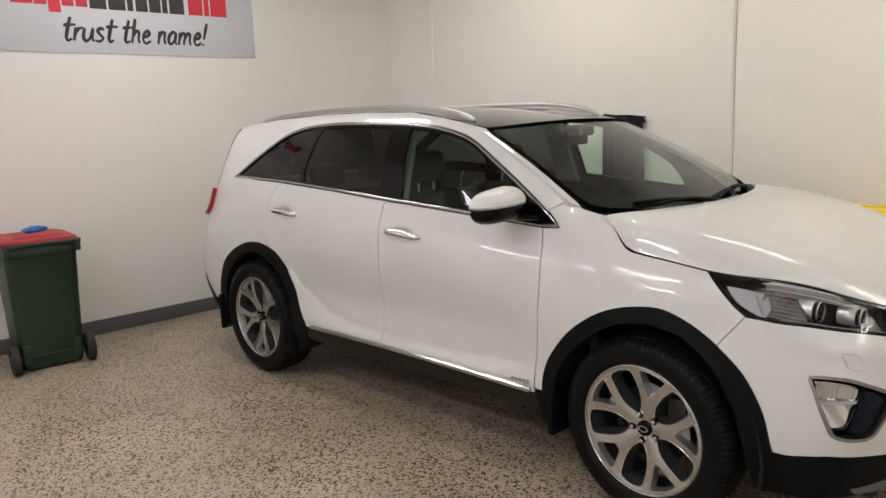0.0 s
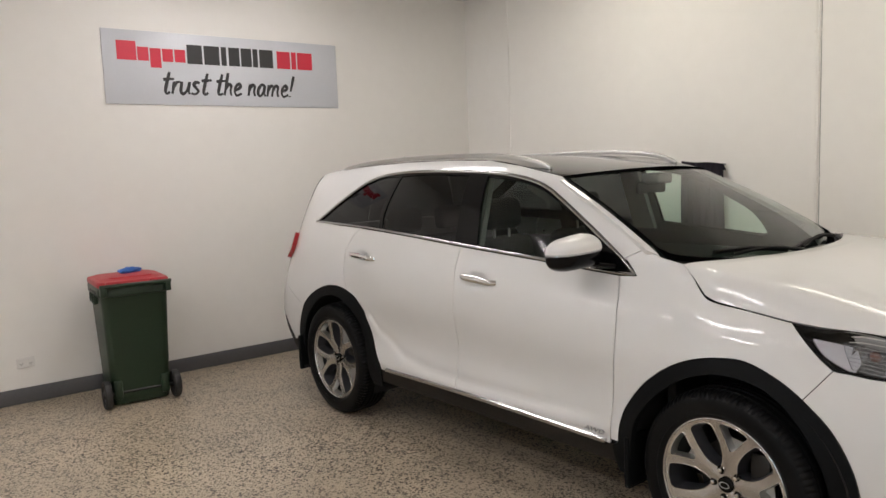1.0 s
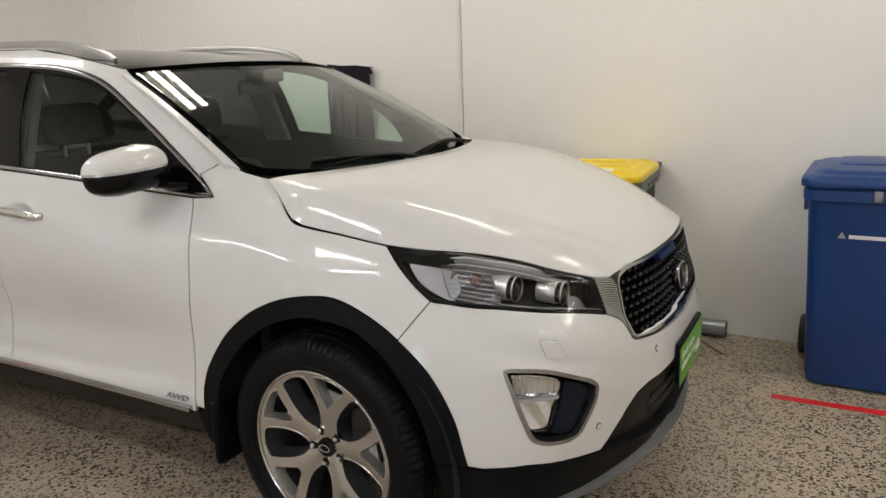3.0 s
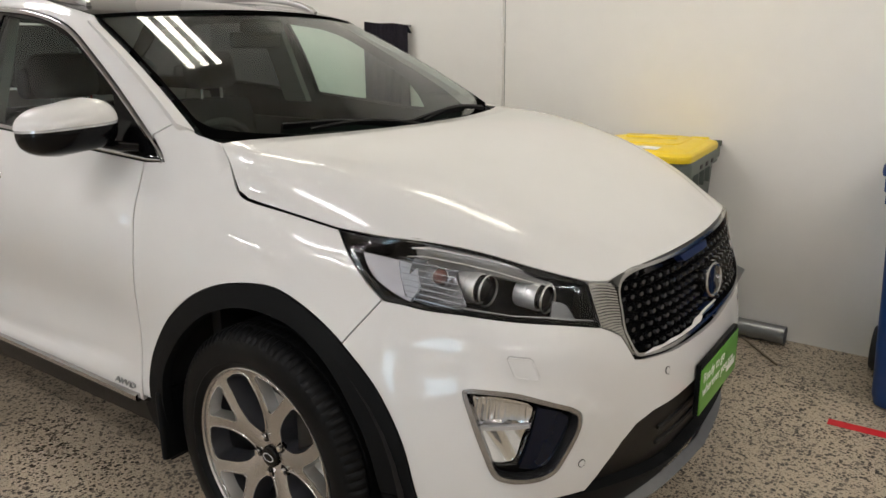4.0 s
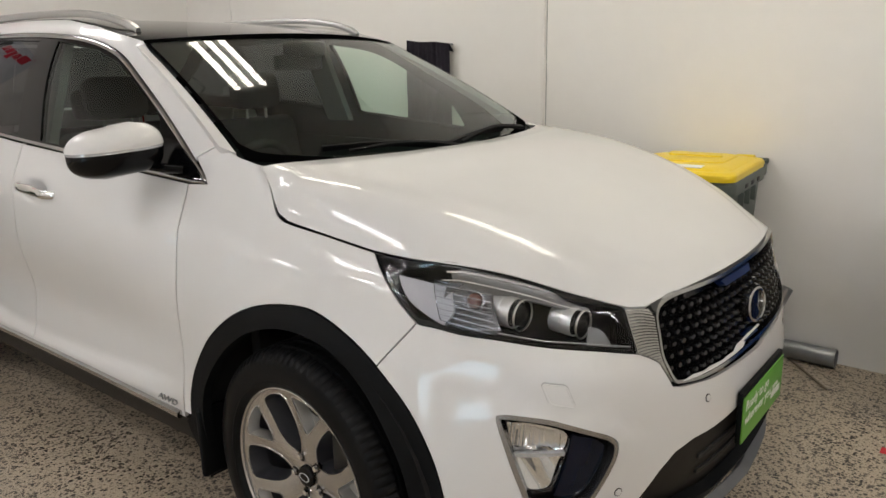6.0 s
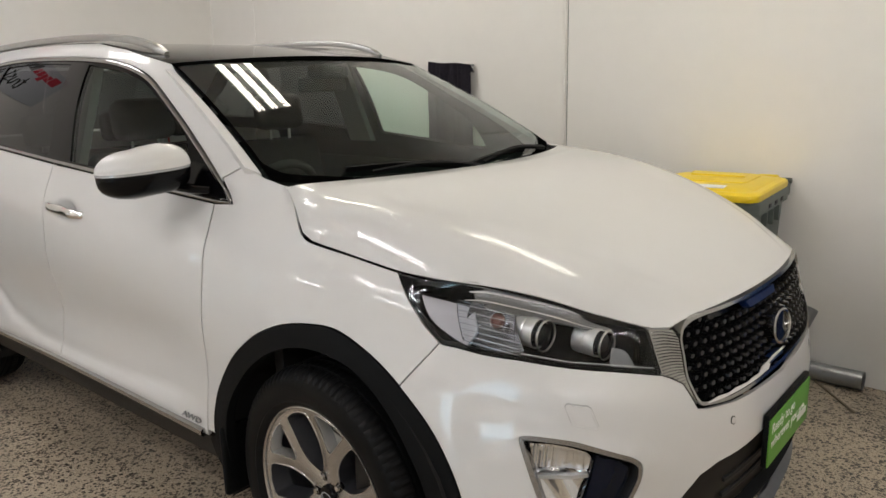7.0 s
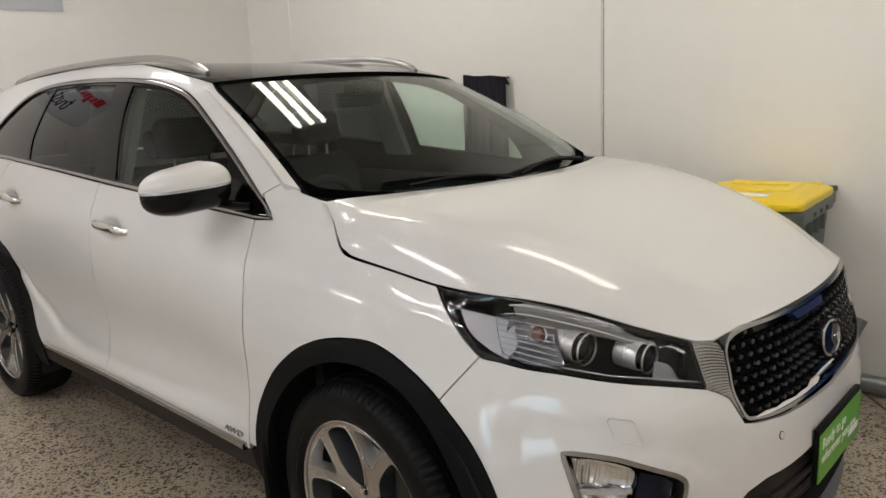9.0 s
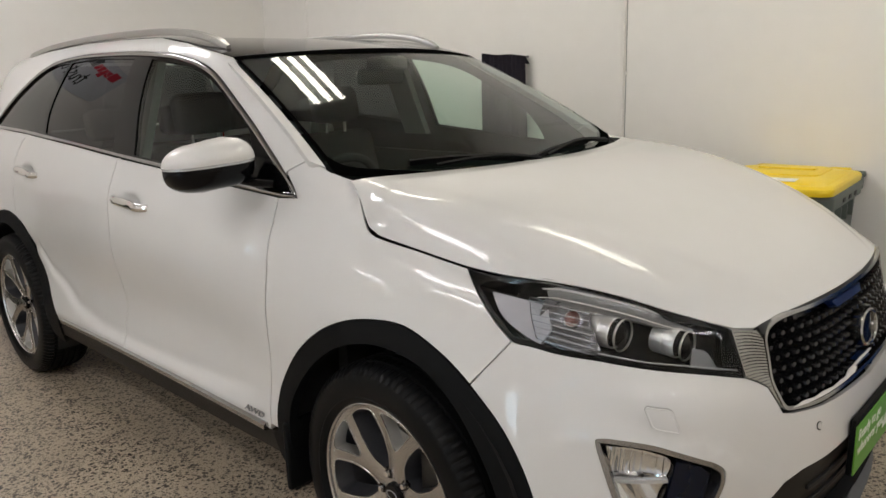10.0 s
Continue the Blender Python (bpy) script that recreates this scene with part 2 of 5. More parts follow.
def part(name, bm, mat, parent, label="", smooth=30):
    """Links a bmesh as one mesh object under a thing or a part; edges past the angle smooth stay sharp."""
    me = bpy.data.meshes.new(name)
    bm.normal_update()
    if smooth:
        for e in bm.edges:
            if len(e.link_faces) == 2 and e.calc_face_angle(0) > radians(smooth):
                e.smooth = False
        for f in bm.faces:
            f.smooth = True
    bm.to_mesh(me)
    bm.free()
    for m in mat if isinstance(mat, (list, tuple)) else [mat]:
        me.materials.append(m)
    ob = new(name, me)
    ob.parent = parent
    if label:
        tagged(ob, label)
    return ob


def thing(name, m=None, label="", category="", group="", kind=""):
    ob = new(name)
    ob.empty_display_size = 0.1
    if m is not None:
        ob.matrix_basis = m
    return tagged(ob, label, category, group, kind)


def box(x0, x1, y0, y1, z0, z1, bevel=0.0, segs=2, bm=None):
    own = bmesh.new()
    bmesh.ops.create_cube(own, size=1)
    for v in own.verts:
        v.co = Vector(((x0 + x1) / 2 + v.co.x * (x1 - x0), (y0 + y1) / 2 + v.co.y * (y1 - y0), (z0 + z1) / 2 + v.co.z * (z1 - z0)))
    if bevel:
        bmesh.ops.bevel(own, geom=own.edges[:], offset=bevel, segments=segs, affect="EDGES", profile=0.5)
    return join(bm, own)


def join(bm, own, m=None):
    if m is not None:
        own.transform(m)
    if bm is None:
        return own
    me = bpy.data.meshes.new("joined")
    own.to_mesh(me)
    own.free()
    bm.from_mesh(me)
    bpy.data.meshes.remove(me)
    return bm


def cylinder(r, h, m, r2=None, segs=32, bevel=0.0, bm=None):
    own = bmesh.new()
    bmesh.ops.create_cone(own, cap_ends=True, segments=segs, radius1=r, radius2=r if r2 is None else r2, depth=h)
    if bevel:
        rim = [e for e in own.edges if any(len(f.verts) > 4 for f in e.link_faces)]
        bmesh.ops.bevel(own, geom=rim, offset=bevel, segments=2, affect="EDGES", profile=0.5)
    return join(bm, own, m)


def lathe(profile, segs, m, bm=None, closed=False):
    """Turns rows of (radius, height) round the z axis."""
    own = bmesh.new()
    rings = [[own.verts.new((r * math.cos(2 * math.pi * k / segs), r * math.sin(2 * math.pi * k / segs), h)) for k in range(segs)] for r, h in profile]
    pairs = list(zip(rings, rings[1:])) + ([(rings[-1], rings[0])] if closed else [])
    for a, b in pairs:
        for k in range(segs):
            own.faces.new((a[k], a[(k + 1) % segs], b[(k + 1) % segs], b[k]))
    bmesh.ops.recalc_face_normals(own, faces=own.faces[:])
    return join(bm, own, m)


def smooth_loop(pts, sharp=(), closed=True, fine=6):
    """A Catmull-Rom line through pts that stays sharp at the numbered ones."""
    p = [np.array(q, float) for q in pts]
    n, out = len(p), []
    for i in range(n if closed else n - 1):
        a, b = p[i], p[(i + 1) % n]
        before = p[i - 1] if (closed or i > 0) else 2 * a - b
        after = p[(i + 2) % n] if (closed or i + 2 < n) else 2 * b - a
        ta = (b - a) if i in sharp else (b - before) * 0.5 * min(1, np.linalg.norm(b - a) / max(np.linalg.norm(a - before), 1e-6))
        tb = (b - a) if (i + 1) % n in sharp else (after - a) * 0.5 * min(1, np.linalg.norm(b - a) / max(np.linalg.norm(after - b), 1e-6))
        straight = i in sharp and (i + 1) % n in sharp
        for k in range(1 if straight else fine):
            u = k / (1 if straight else fine)
            out.append(tuple((2 * u**3 - 3 * u**2 + 1) * a + (u**3 - 2 * u**2 + u) * ta + (-2 * u**3 + 3 * u**2) * b + (u**3 - u**2) * tb))
    if not closed:
        out.append(tuple(p[-1]))
    return out


def dense(loop, step):
    out = []
    for a, b in zip(loop, loop[1:] + loop[:1]):
        n = max(1, int(math.dist(a, b) / step))
        out += [tuple(np.array(a) + (np.array(b) - np.array(a)) * k / n) for k in range(n)]
    return out


def inset(loop, d):
    """The closed line moved inward by d (outward: minus)."""
    p = np.array(loop)
    area = 0.5 * np.sum(p[:, 0] * np.roll(p[:, 1], -1) - np.roll(p[:, 0], -1) * p[:, 1])
    e = np.roll(p, -1, 0) - p
    e /= np.linalg.norm(e, axis=1)[:, None] + 1e-12
    n = np.stack([-e[:, 1], e[:, 0]], 1) * (1 if area > 0 else -1)
    m = n + np.roll(n, 1, 0)
    m /= np.maximum((m**2).sum(1)[:, None] / 2, 0.6)
    return [tuple(q) for q in p + m * d]


def inside(points, loop):
    p, q = np.asarray(points, float), np.asarray(loop, float)
    r = np.roll(q, -1, 0)
    hit = np.zeros(len(p), bool)
    for (x0, y0), (x1, y1) in zip(q, r):
        cross = (y0 > p[:, 1]) != (y1 > p[:, 1])
        hit ^= cross & (p[:, 0] < (x1 - x0) * (p[:, 1] - y0) / ((y1 - y0) if y1 != y0 else 1e-12) + x0)
    return hit


def panel(name, outline, surf, mat, parent, label="", holes=(), step=0.03, flange=0.012, gap=0.0015, lift=0.0, rim=None, mirror=False, bow=None):
    """A pressed sheet: the region inside outline (less holes) of the plane, laid on surf(u, v), with its edges turned in."""
    loops = [dense(inset(outline, gap) if gap else list(outline), step)] + [dense(inset(h, -gap) if gap else list(h), step) for h in holes]
    flat, edges = [], []
    for loop in loops:
        k = len(flat)
        flat += loop
        edges += [(k + i, k + (i + 1) % len(loop)) for i in range(len(loop))]
    rim_pts = np.array(flat)
    lo, hi = rim_pts.min(0), rim_pts.max(0)
    gx, gy = np.meshgrid(np.arange(lo[0] + step / 2, hi[0], step), np.arange(lo[1] + step / 2, hi[1], step))
    grid = np.stack([gx.ravel(), gy.ravel()], 1)
    if len(grid):
        keep = inside(grid, loops[0])
        for h in loops[1:]:
            keep &= ~inside(grid, h)
        grid = grid[keep]
        if len(grid):
            near = np.array([np.min(((rim_pts - g) ** 2).sum(1)) for g in grid])
            grid = grid[near > (0.45 * step) ** 2]
    got = delaunay_2d_cdt([Vector(map(float, p)) for p in flat] + [Vector(map(float, p)) for p in grid], edges, [], 0, 1e-6)
    co = np.array([tuple(v) for v in got[0]])
    tris = [tuple(f) for f in got[2] if len(f) == 3]
    mid = np.array([co[list(f)].mean(0) for f in tris])
    keep = inside(mid, loops[0])
    for h in loops[1:]:
        keep &= ~inside(mid, h)
    tris = [f for f, k in zip(tris, keep) if k]
    used = sorted({i for f in tris for i in f})
    at = {i: n for n, i in enumerate(used)}
    tris = [tuple(at[i] for i in f) for f in tris]
    co = co[used]
    verts, normals, h = [], [], 2e-3
    for u, v in co:
        p = surf(u, v)
        n = (surf(u + h, v) - surf(u - h, v)).cross(surf(u, v + h) - surf(u, v - h)).normalized()
        verts.append(p + n * (lift + (bow(u, v) if bow else 0.0)))
        normals.append(n)
    slots = [0] * len(tris)
    if flange:
        count = {}
        for f in tris:
            for a, b in ((f[0], f[1]), (f[1], f[2]), (f[2], f[0])):
                count[(a, b)] = 1
        border = [(a, b) for a, b in count if (b, a) not in count]
        side = {}
        for a, b in border:
            d = (verts[b] - verts[a]).cross(normals[a])
            for i in (a, b):
                side[i] = side.get(i, Vector()) + d
        ring = {}
        for i, d in side.items():
            d = d.normalized() if d.length > 1e-9 else normals[i]
            ring[i] = len(verts)
            verts += [verts[i].copy(), verts[i] - normals[i] * flange]
            normals += [d, d]
        for a, b in border:
            tris.append((ring[b], ring[a], ring[a] + 1, ring[b] + 1))
            slots.append(1 if rim else 0)
    if mirror:
        verts = [Vector((v.x, -v.y, v.z)) for v in verts]
        normals = [Vector((n.x, -n.y, n.z)) for n in normals]
        tris = [tuple(reversed(f)) for f in tris]
    return mesh_ob(name, verts, tris, [mat] + ([rim] if rim else []), parent, label, True, slots, normals)


def sweep(name, line, up, profile, mat, parent, label="", closed=False, taper=None, mirror=False):
    """A bar: the profile, points (across, out), carried along the line; up gives the way out at each point."""
    pts = [Vector(p) for p in line]
    n, verts, faces, k = len(pts), [], [], len(profile)
    for i, p in enumerate(pts):
        a, b = pts[(i - 1) % n if closed else max(i - 1, 0)], pts[(i + 1) % n if closed else min(i + 1, n - 1)]
        t = (b - a).normalized()
        o = Vector(up(p) if callable(up) else up)
        o = (o - t * o.dot(t)).normalized()
        c = t.cross(o)
        f = taper(i / max(n - 1, 1)) if taper else 1.0
        verts += [p + c * (x * f) + o * (y * f) for x, y in profile]
    for i in range(n if closed else n - 1):
        j = (i + 1) % n
        faces += [(i * k + m, i * k + (m + 1) % k, j * k + (m + 1) % k, j * k + m) for m in range(k)]
    if not closed:
        faces += [tuple(reversed(range(k))), tuple((n - 1) * k + m for m in range(k))]
    if mirror:
        verts = [Vector((v.x, -v.y, v.z)) for v in verts]
        faces = [tuple(reversed(f)) for f in faces]
    bm = bmesh.new()
    vs = [bm.verts.new(v) for v in verts]
    for f in faces:
        bm.faces.new([vs[i] for i in f])
    bmesh.ops.recalc_face_normals(bm, faces=bm.faces[:])
    return part(name, bm, mat, parent, label, 40)


def oval(a, b, n=12, y=0.0):
    return [(a * math.cos(2 * math.pi * k / n), y + b * math.sin(2 * math.pi * k / n)) for k in range(n)]


def text_mesh(name, words, size, m, mat, parent, label="", shear=0.0, depth=0.001, align="LEFT", stretch=1.0, bold=0.0):
    """Lettering as a solid mesh in the plane of m."""
    cu = bpy.data.curves.new(name, "FONT")
    cu.body, cu.size, cu.extrude, cu.shear, cu.align_x, cu.offset = words, size, depth, shear, align, bold
    ob = bpy.data.objects.new(name, cu)
    scene.collection.objects.link(ob)
    me = bpy.data.meshes.new_from_object(ob)
    bpy.data.objects.remove(ob)
    me.transform(m @ Matrix.Diagonal((stretch, 1, 1, 1)))
    me.materials.clear()
    me.materials.append(mat)
    me.name = name
    ob = new(name, me)
    ob.parent = parent
    return tagged(ob, label) if label else ob


# ---- the room: its walls stand 1.8 degrees askew to the car ----
ROOM = pose(0, 0, 0, 0, 0, -1.8)
U0, U1, V0, V1, TOP = -3.185, 7.0, -6.5, 1.787, 3.3


def structure(name, bm, mat, label="", smooth=30):
    ob = part(name, bm, mat, None, "", smooth)
    ob.matrix_basis = ROOM
    return tagged(ob, label, kind="structure")


structure("floor", box(U0 - 0.2, U1 + 0.2, V0 - 0.2, V1 + 0.2, -0.15, 0), FLOOR, "ground concrete floor with dark stone chips")
structure("wall_back", box(U0 - 0.15, U1 + 0.15, V1, V1 + 0.15, 0, TOP), WALL, "unseen off-white wall added to close the room behind the car")
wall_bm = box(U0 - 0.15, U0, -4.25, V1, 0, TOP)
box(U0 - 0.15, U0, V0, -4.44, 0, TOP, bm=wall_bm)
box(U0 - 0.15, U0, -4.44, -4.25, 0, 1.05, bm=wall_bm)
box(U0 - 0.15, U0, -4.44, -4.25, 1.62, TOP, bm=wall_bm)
structure("wall_sign", wall_bm, WALL, "unseen off-white wall added to close the room that carries the sign")
# two unseen walls, added at guessed distances to close the room
structure("wall_far", box(U1, U1 + 0.15, V0, V1, 0, TOP), WALL, "unseen off-white wall added to close the room")
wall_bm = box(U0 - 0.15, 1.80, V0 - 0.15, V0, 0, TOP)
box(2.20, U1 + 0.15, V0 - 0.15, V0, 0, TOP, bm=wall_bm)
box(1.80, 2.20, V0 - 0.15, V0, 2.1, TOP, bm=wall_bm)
structure("wall_front", wall_bm, WALL, "unseen off-white wall added to close the room, with a narrow gap to daylight")
structure("ceiling", box(U0 - 0.15, U1 + 0.15, V0 - 0.15, V1 + 0.15, TOP, TOP + 0.12), CEILING, "white ceiling")
structure("baseboard", box(U0, U0 + 0.014, -4.23, V1, 0, 0.115, 0.003), SKIRT, "dark grey skirting board")
structure("trim", box(-2.56, -2.535, V1 - 0.006, V1, 0, TOP, 0.002), WALL, "painted cover strip over a wall joint")


# ---- ceiling lights: surface fittings with three bright half-round tubes ----
def ceiling_fitting(m, glow):
    t = thing("ceiling_light", m, "lit rectangular ceiling light with three bright bands, most of the set added as unseen fill", "ceiling light", "ceiling lights")
    part("tray", box(-0.62, 0.62, -0.20, 0.20, -0.016, 0.0, 0.003), OUTLET, t, "white metal tray")
    for y in (-0.128, 0.0, 0.128):
        own = bmesh.new()
        rows = [[own.verts.new((x, y + 0.030 * math.cos(math.pi * k / 8), -0.017 - 0.034 * math.sin(math.pi * k / 8))) for k in range(9)] for x in (-0.6, 0.6)]
        for k in range(8):
            own.faces.new((rows[0][k], rows[0][k + 1], rows[1][k + 1], rows[1][k]))
        own.faces.new(rows[0]), own.faces.new(rows[1][::-1])
        bmesh.ops.recalc_face_normals(own, faces=own.faces[:])
        part("diffuser", own, glow, t, "glowing diffuser strip")
    for x in (-0.61, 0.61):
        part("end_cap", box(x - 0.009, x + 0.009, -0.19, 0.19, -0.055, -0.015, 0.004), OUTLET, t)
    return t


# fittings in line with the walls: warm tubes over the car, cooler ones over the free floor; most are unseen fill
light = ceiling_fitting(ROOM @ pose(-0.7, 0.60, TOP), TUBE)
# the one at 4.1 is unseen, added to brighten the wall on the right
for u, v in ((1.7, 0.60), (4.1, 0.60)):
    copy_thing(light, ROOM @ pose(u, v, TOP))
# cool rows: mostly unseen fittings, added to fill the walls and the car's side
light = ceiling_fitting(ROOM @ pose(-1.9, -1.0, TOP), COOL_FILL_TUBE)
for u, v in ((5.0, -1.0), (0.7, -3.0), (4.6, -3.0), (-1.9, -4.8), (0.7, -4.8), (4.6, -4.8)):
    copy_thing(light, ROOM @ pose(u, v, TOP))


# ---- the car's outer skin: columns of (x, half width, height) from the sill to the roof edge ----
def spline(xs, ys, q):
    """Natural cubic spline through the rows of ys at xs, at the places q."""
    xs, ys, q = np.asarray(xs, float), np.asarray(ys, float), np.asarray(q, float)
    n, h = len(xs), np.diff(xs)
    a = np.zeros((n, n))
    b = np.zeros((n,) + ys.shape[1:])
    a[0, 0] = a[-1, -1] = 1
    hh = h.reshape((-1,) + (1,) * (ys.ndim - 1))
    d = np.diff(ys, axis=0) / hh
    for i in range(1, n - 1):
        a[i, i - 1:i + 2] = h[i - 1], 2 * (h[i - 1] + h[i]), h[i]
        b[i] = 6 * (d[i] - d[i - 1])
    m = np.linalg.solve(a, b.reshape(n, -1)).reshape(b.shape)
    k = np.clip(np.searchsorted(xs, q) - 1, 0, n - 2)
    shape = (-1,) + (1,) * (ys.ndim - 1)
    hk, u, v = h[k].reshape(shape), (xs[k + 1] - q).reshape(shape), (q - xs[k]).reshape(shape)
    return (m[k] * u**3 + m[k + 1] * v**3) / (6 * hk) + (ys[k] / hk - m[k] * hk / 6) * u + (ys[k + 1] / hk - m[k + 1] * hk / 6) * v


STATIONS, COLUMNS = [], []


def column(s, x, ys, zs):
    """A column of the skin at the running place s: its x (one, or one a height), half widths and heights."""
    x = [x] * 10 if isinstance(x, (int, float)) else x
    STATIONS.append(s)
    COLUMNS.append([(a, b, c) for a, b, c in zip(x, ys, zs)])


column(-2.9, [-2.38, -2.43, -2.44, -2.40, -2.37, -2.34, -2.28, -2.20, -2.10, -2.08], [0] * 10, [.25, .42, .6, .78, .93, 1.05, 1.2, 1.4, 1.53, 1.57])
column(-2.4, [-2.32, -2.37, -2.39, -2.35, -2.32, -2.29, -2.23, -2.14, -2.06, -2.04], [.58, .68, .70, .69, .67, .64, .59, .54, .50, .48], [.25, .42, .6, .78, .93, 1.05, 1.2, 1.4, 1.53, 1.57])
column(-2.15, [-2.14, -2.18, -2.21, -2.19, -2.17, -2.15, -2.12, -2.07, -2.02, -2.0], [.77, .825, .835, .825, .79, .755, .715, .65, .60, .55], [.25, .42, .6, .78, .93, 1.05, 1.2, 1.4, 1.53, 1.58])
column(-1.9, -1.9, [.85, .885, .895, .885, .86, .835, .775, .70, .625, .56], [.25, .42, .6, .78, .93, 1.06, 1.25, 1.42, 1.545, 1.60])
column(-1.4, -1.4, [.89, .93, .935, .928, .90, .88, .828, .775, .675, .59], [.25, .42, .6, .78, .93, 1.08, 1.25, 1.40, 1.55, 1.63])
column(-.9, -.9, [.88, .922, .898, .922, .922, .90, .852, .79, .682, .595], [.25, .42, .6, .78, .93, 1.08, 1.237, 1.40, 1.575, 1.645])
column(-.15, -.15, [.875, .918, .882, .918, .925, .905, .848, .787, .682, .60], [.25, .42, .6, .78, .93, 1.06, 1.182, 1.38, 1.577, 1.635])
column(.35, .35, [.875, .918, .882, .918, .922, .895, .835, .775, .675, .614], [.25, .42, .6, .78, .93, 1.04, 1.15, 1.33, 1.50, 1.548])
column(.65, .65, [.875, .918, .888, .918, .915, .885, .82, .775, .722, .688], [.25, .42, .6, .78, .92, 1.03, 1.128, 1.235, 1.33, 1.385])
column(.88, .88, [.875, .92, .905, .92, .905, .875, .80, .783, .765, .742], [.25, .42, .6, .78, .92, 1.02, 1.112, 1.165, 1.21, 1.262])
column(1.0, 1.0, [.88, .922, .92, .922, .902, .872, .805, .78, .76, .745], [.25, .42, .6, .78, .91, 1.01, 1.105, 1.145, 1.18, 1.205])
column(1.116, 1.116, [.88, .925, .928, .925, .90, .872, .815, .785, .755, .735], [.25, .42, .6, .78, .90, .995, 1.085, 1.125, 1.155, 1.175])
column(1.277, 1.277, [.885, .93, .933, .93, .905, .885, .852, .838, .828, .817], [.25, .42, .6, .78, .89, .96, 1.01, 1.033, 1.046, 1.057])
column(1.45, 1.45, [.885, .93, .935, .928, .90, .875, .85, .835, .82, .805], [.25, .42, .6, .77, .87, .935, .98, 1.0, 1.018, 1.03])
column(1.586, 1.586, [.88, .92, .925, .912, .875, .855, .838, .82, .807, .793], [.24, .42, .6, .75, .85, .905, .95, .975, .99, 1.005])
column(1.75, 1.75, [.86, .895, .90, .88, .835, .815, .80, .785, .765, .742], [.24, .41, .58, .73, .83, .88, .915, .94, .96, .98])
column(1.95, 1.95, [.80, .845, .84, .81, .79, .765, .735, .71, .68, .652], [.23, .39, .55, .70, .80, .84, .88, .905, .925, .945])
column(2.1, [2.03, 2.07, 2.09, 2.09, 2.08, 2.065, 2.05, 2.04, 2.03, 2.02], [.73, .765, .765, .755, .74, .71, .675, .65, .63, .605], [.23, .37, .53, .69, .785, .82, .855, .88, .905, .925])
column(2.25, [2.10, 2.15, 2.175, 2.172, 2.155, 2.14, 2.125, 2.115, 2.105, 2.095], [.60, .63, .64, .64, .63, .61, .59, .575, .56, .55], [.22, .36, .53, .69, .77, .80, .835, .86, .885, .91])
column(2.4, [2.14, 2.21, 2.23, 2.215, 2.195, 2.18, 2.17, 2.163, 2.157, 2.15], [.46, .49, .505, .51, .515, .515, .51, .51, .507, .505], [.22, .36, .53, .68, .75, .78, .82, .85, .875, .90])
column(2.65, [2.18, 2.265, 2.285, 2.268, 2.25, 2.24, 2.23, 2.22, 2.21, 2.20], [.27, .285, .295, .30, .305, .31, .31, .31, .31, .31], [.22, .36, .53, .67, .73, .78, .83, .86, .89, .915])
column(2.95, [2.20, 2.285, 2.297, 2.288, 2.272, 2.262, 2.25, 2.238, 2.227, 2.215], [0] * 10, [.22, .36, .53, .66, .72, .78, .84, .87, .90, .925])
S_FINE = np.linspace(-2.9, 2.95, 521)
SKIN = spline(np.arange(10), np.moveaxis(spline(STATIONS, COLUMNS, S_FINE), 1, 0), np.linspace(0, 9, 151))  # height, place, xyz


def softened(a, axis, sigma):
    """The grid smoothed along one axis, its ends held."""
    n = int(3 * sigma)
    w = np.exp(-0.5 * (np.arange(-n, n + 1) / sigma) ** 2)
    b = np.moveaxis(a, axis, 0)
    b = np.concatenate([2 * b[:1] - b[n:0:-1], b, 2 * b[-1:] - b[-2:-n - 2:-1]])
    return np.moveaxis(sum(w[i] / w.sum() * b[i:i + a.shape[axis]] for i in range(2 * n + 1)), 0, axis)


SKIN = softened(softened(SKIN, 1, 3.6), 0, 4.0)
calm = np.clip(np.minimum((S_FINE - 1.08) / .14, (1.80 - S_FINE) / .14), 0, 1)[None, :, None]  # the wing is calmer than the rest
SKIN = SKIN * (1 - calm) + softened(SKIN, 1, 7.0) * calm


def skin(s, z):
    """The skin of the car's right side and front at the running place s and height z."""
    f = (min(max(s, -2.9), 2.95) + 2.9) / 5.85 * 520
    k = min(int(f), 519)
    p = [np.array([np.interp(z, SKIN[:, i, 2], SKIN[:, i, 0]), np.interp(z, SKIN[:, i, 2], SKIN[:, i, 1])]) for i in (k, k + 1)]
    x, y = p[0] + (p[1] - p[0]) * (f - k)
    for at, up in ((.045, 1.030), (-1.025, 1.073)):  # hollows behind the door handles
        y -= .014 * math.exp(-(((s - at) / .085) ** 2 + ((z - up) / .034) ** 2) ** 1.5) if abs(s - at) < .2 else 0.0
    return Vector((x, -y, z))


def wrap(s, z):
    """The skin carried on across the nose to the left side (s past 2.95)."""
    if s <= 2.95:
        return skin(s, z)
    p = skin(5.9 - s, z)
    return Vector((p.x, -p.y, p.z))


def across(half):
    """A half outline of the nose, given from its upper to its lower middle, closed over the other side."""
    return half + [(5.9 - s, z) for s, z in reversed(half)]


car = thing("car", None, "white five-door SUV with black lower cladding and a black roof", "car")
BOTH = (False, True)

# outlines on the skin: running place, height
ARCH_F = [(.916, .42), (.925, .50), (.955, .58), (1.051, .702), (1.159, .788), (1.255, .835), (1.36, .86), (1.463, .863), (1.573, .822), (1.67, .762), (1.767, .673), (1.837, .548), (1.869, .412)]
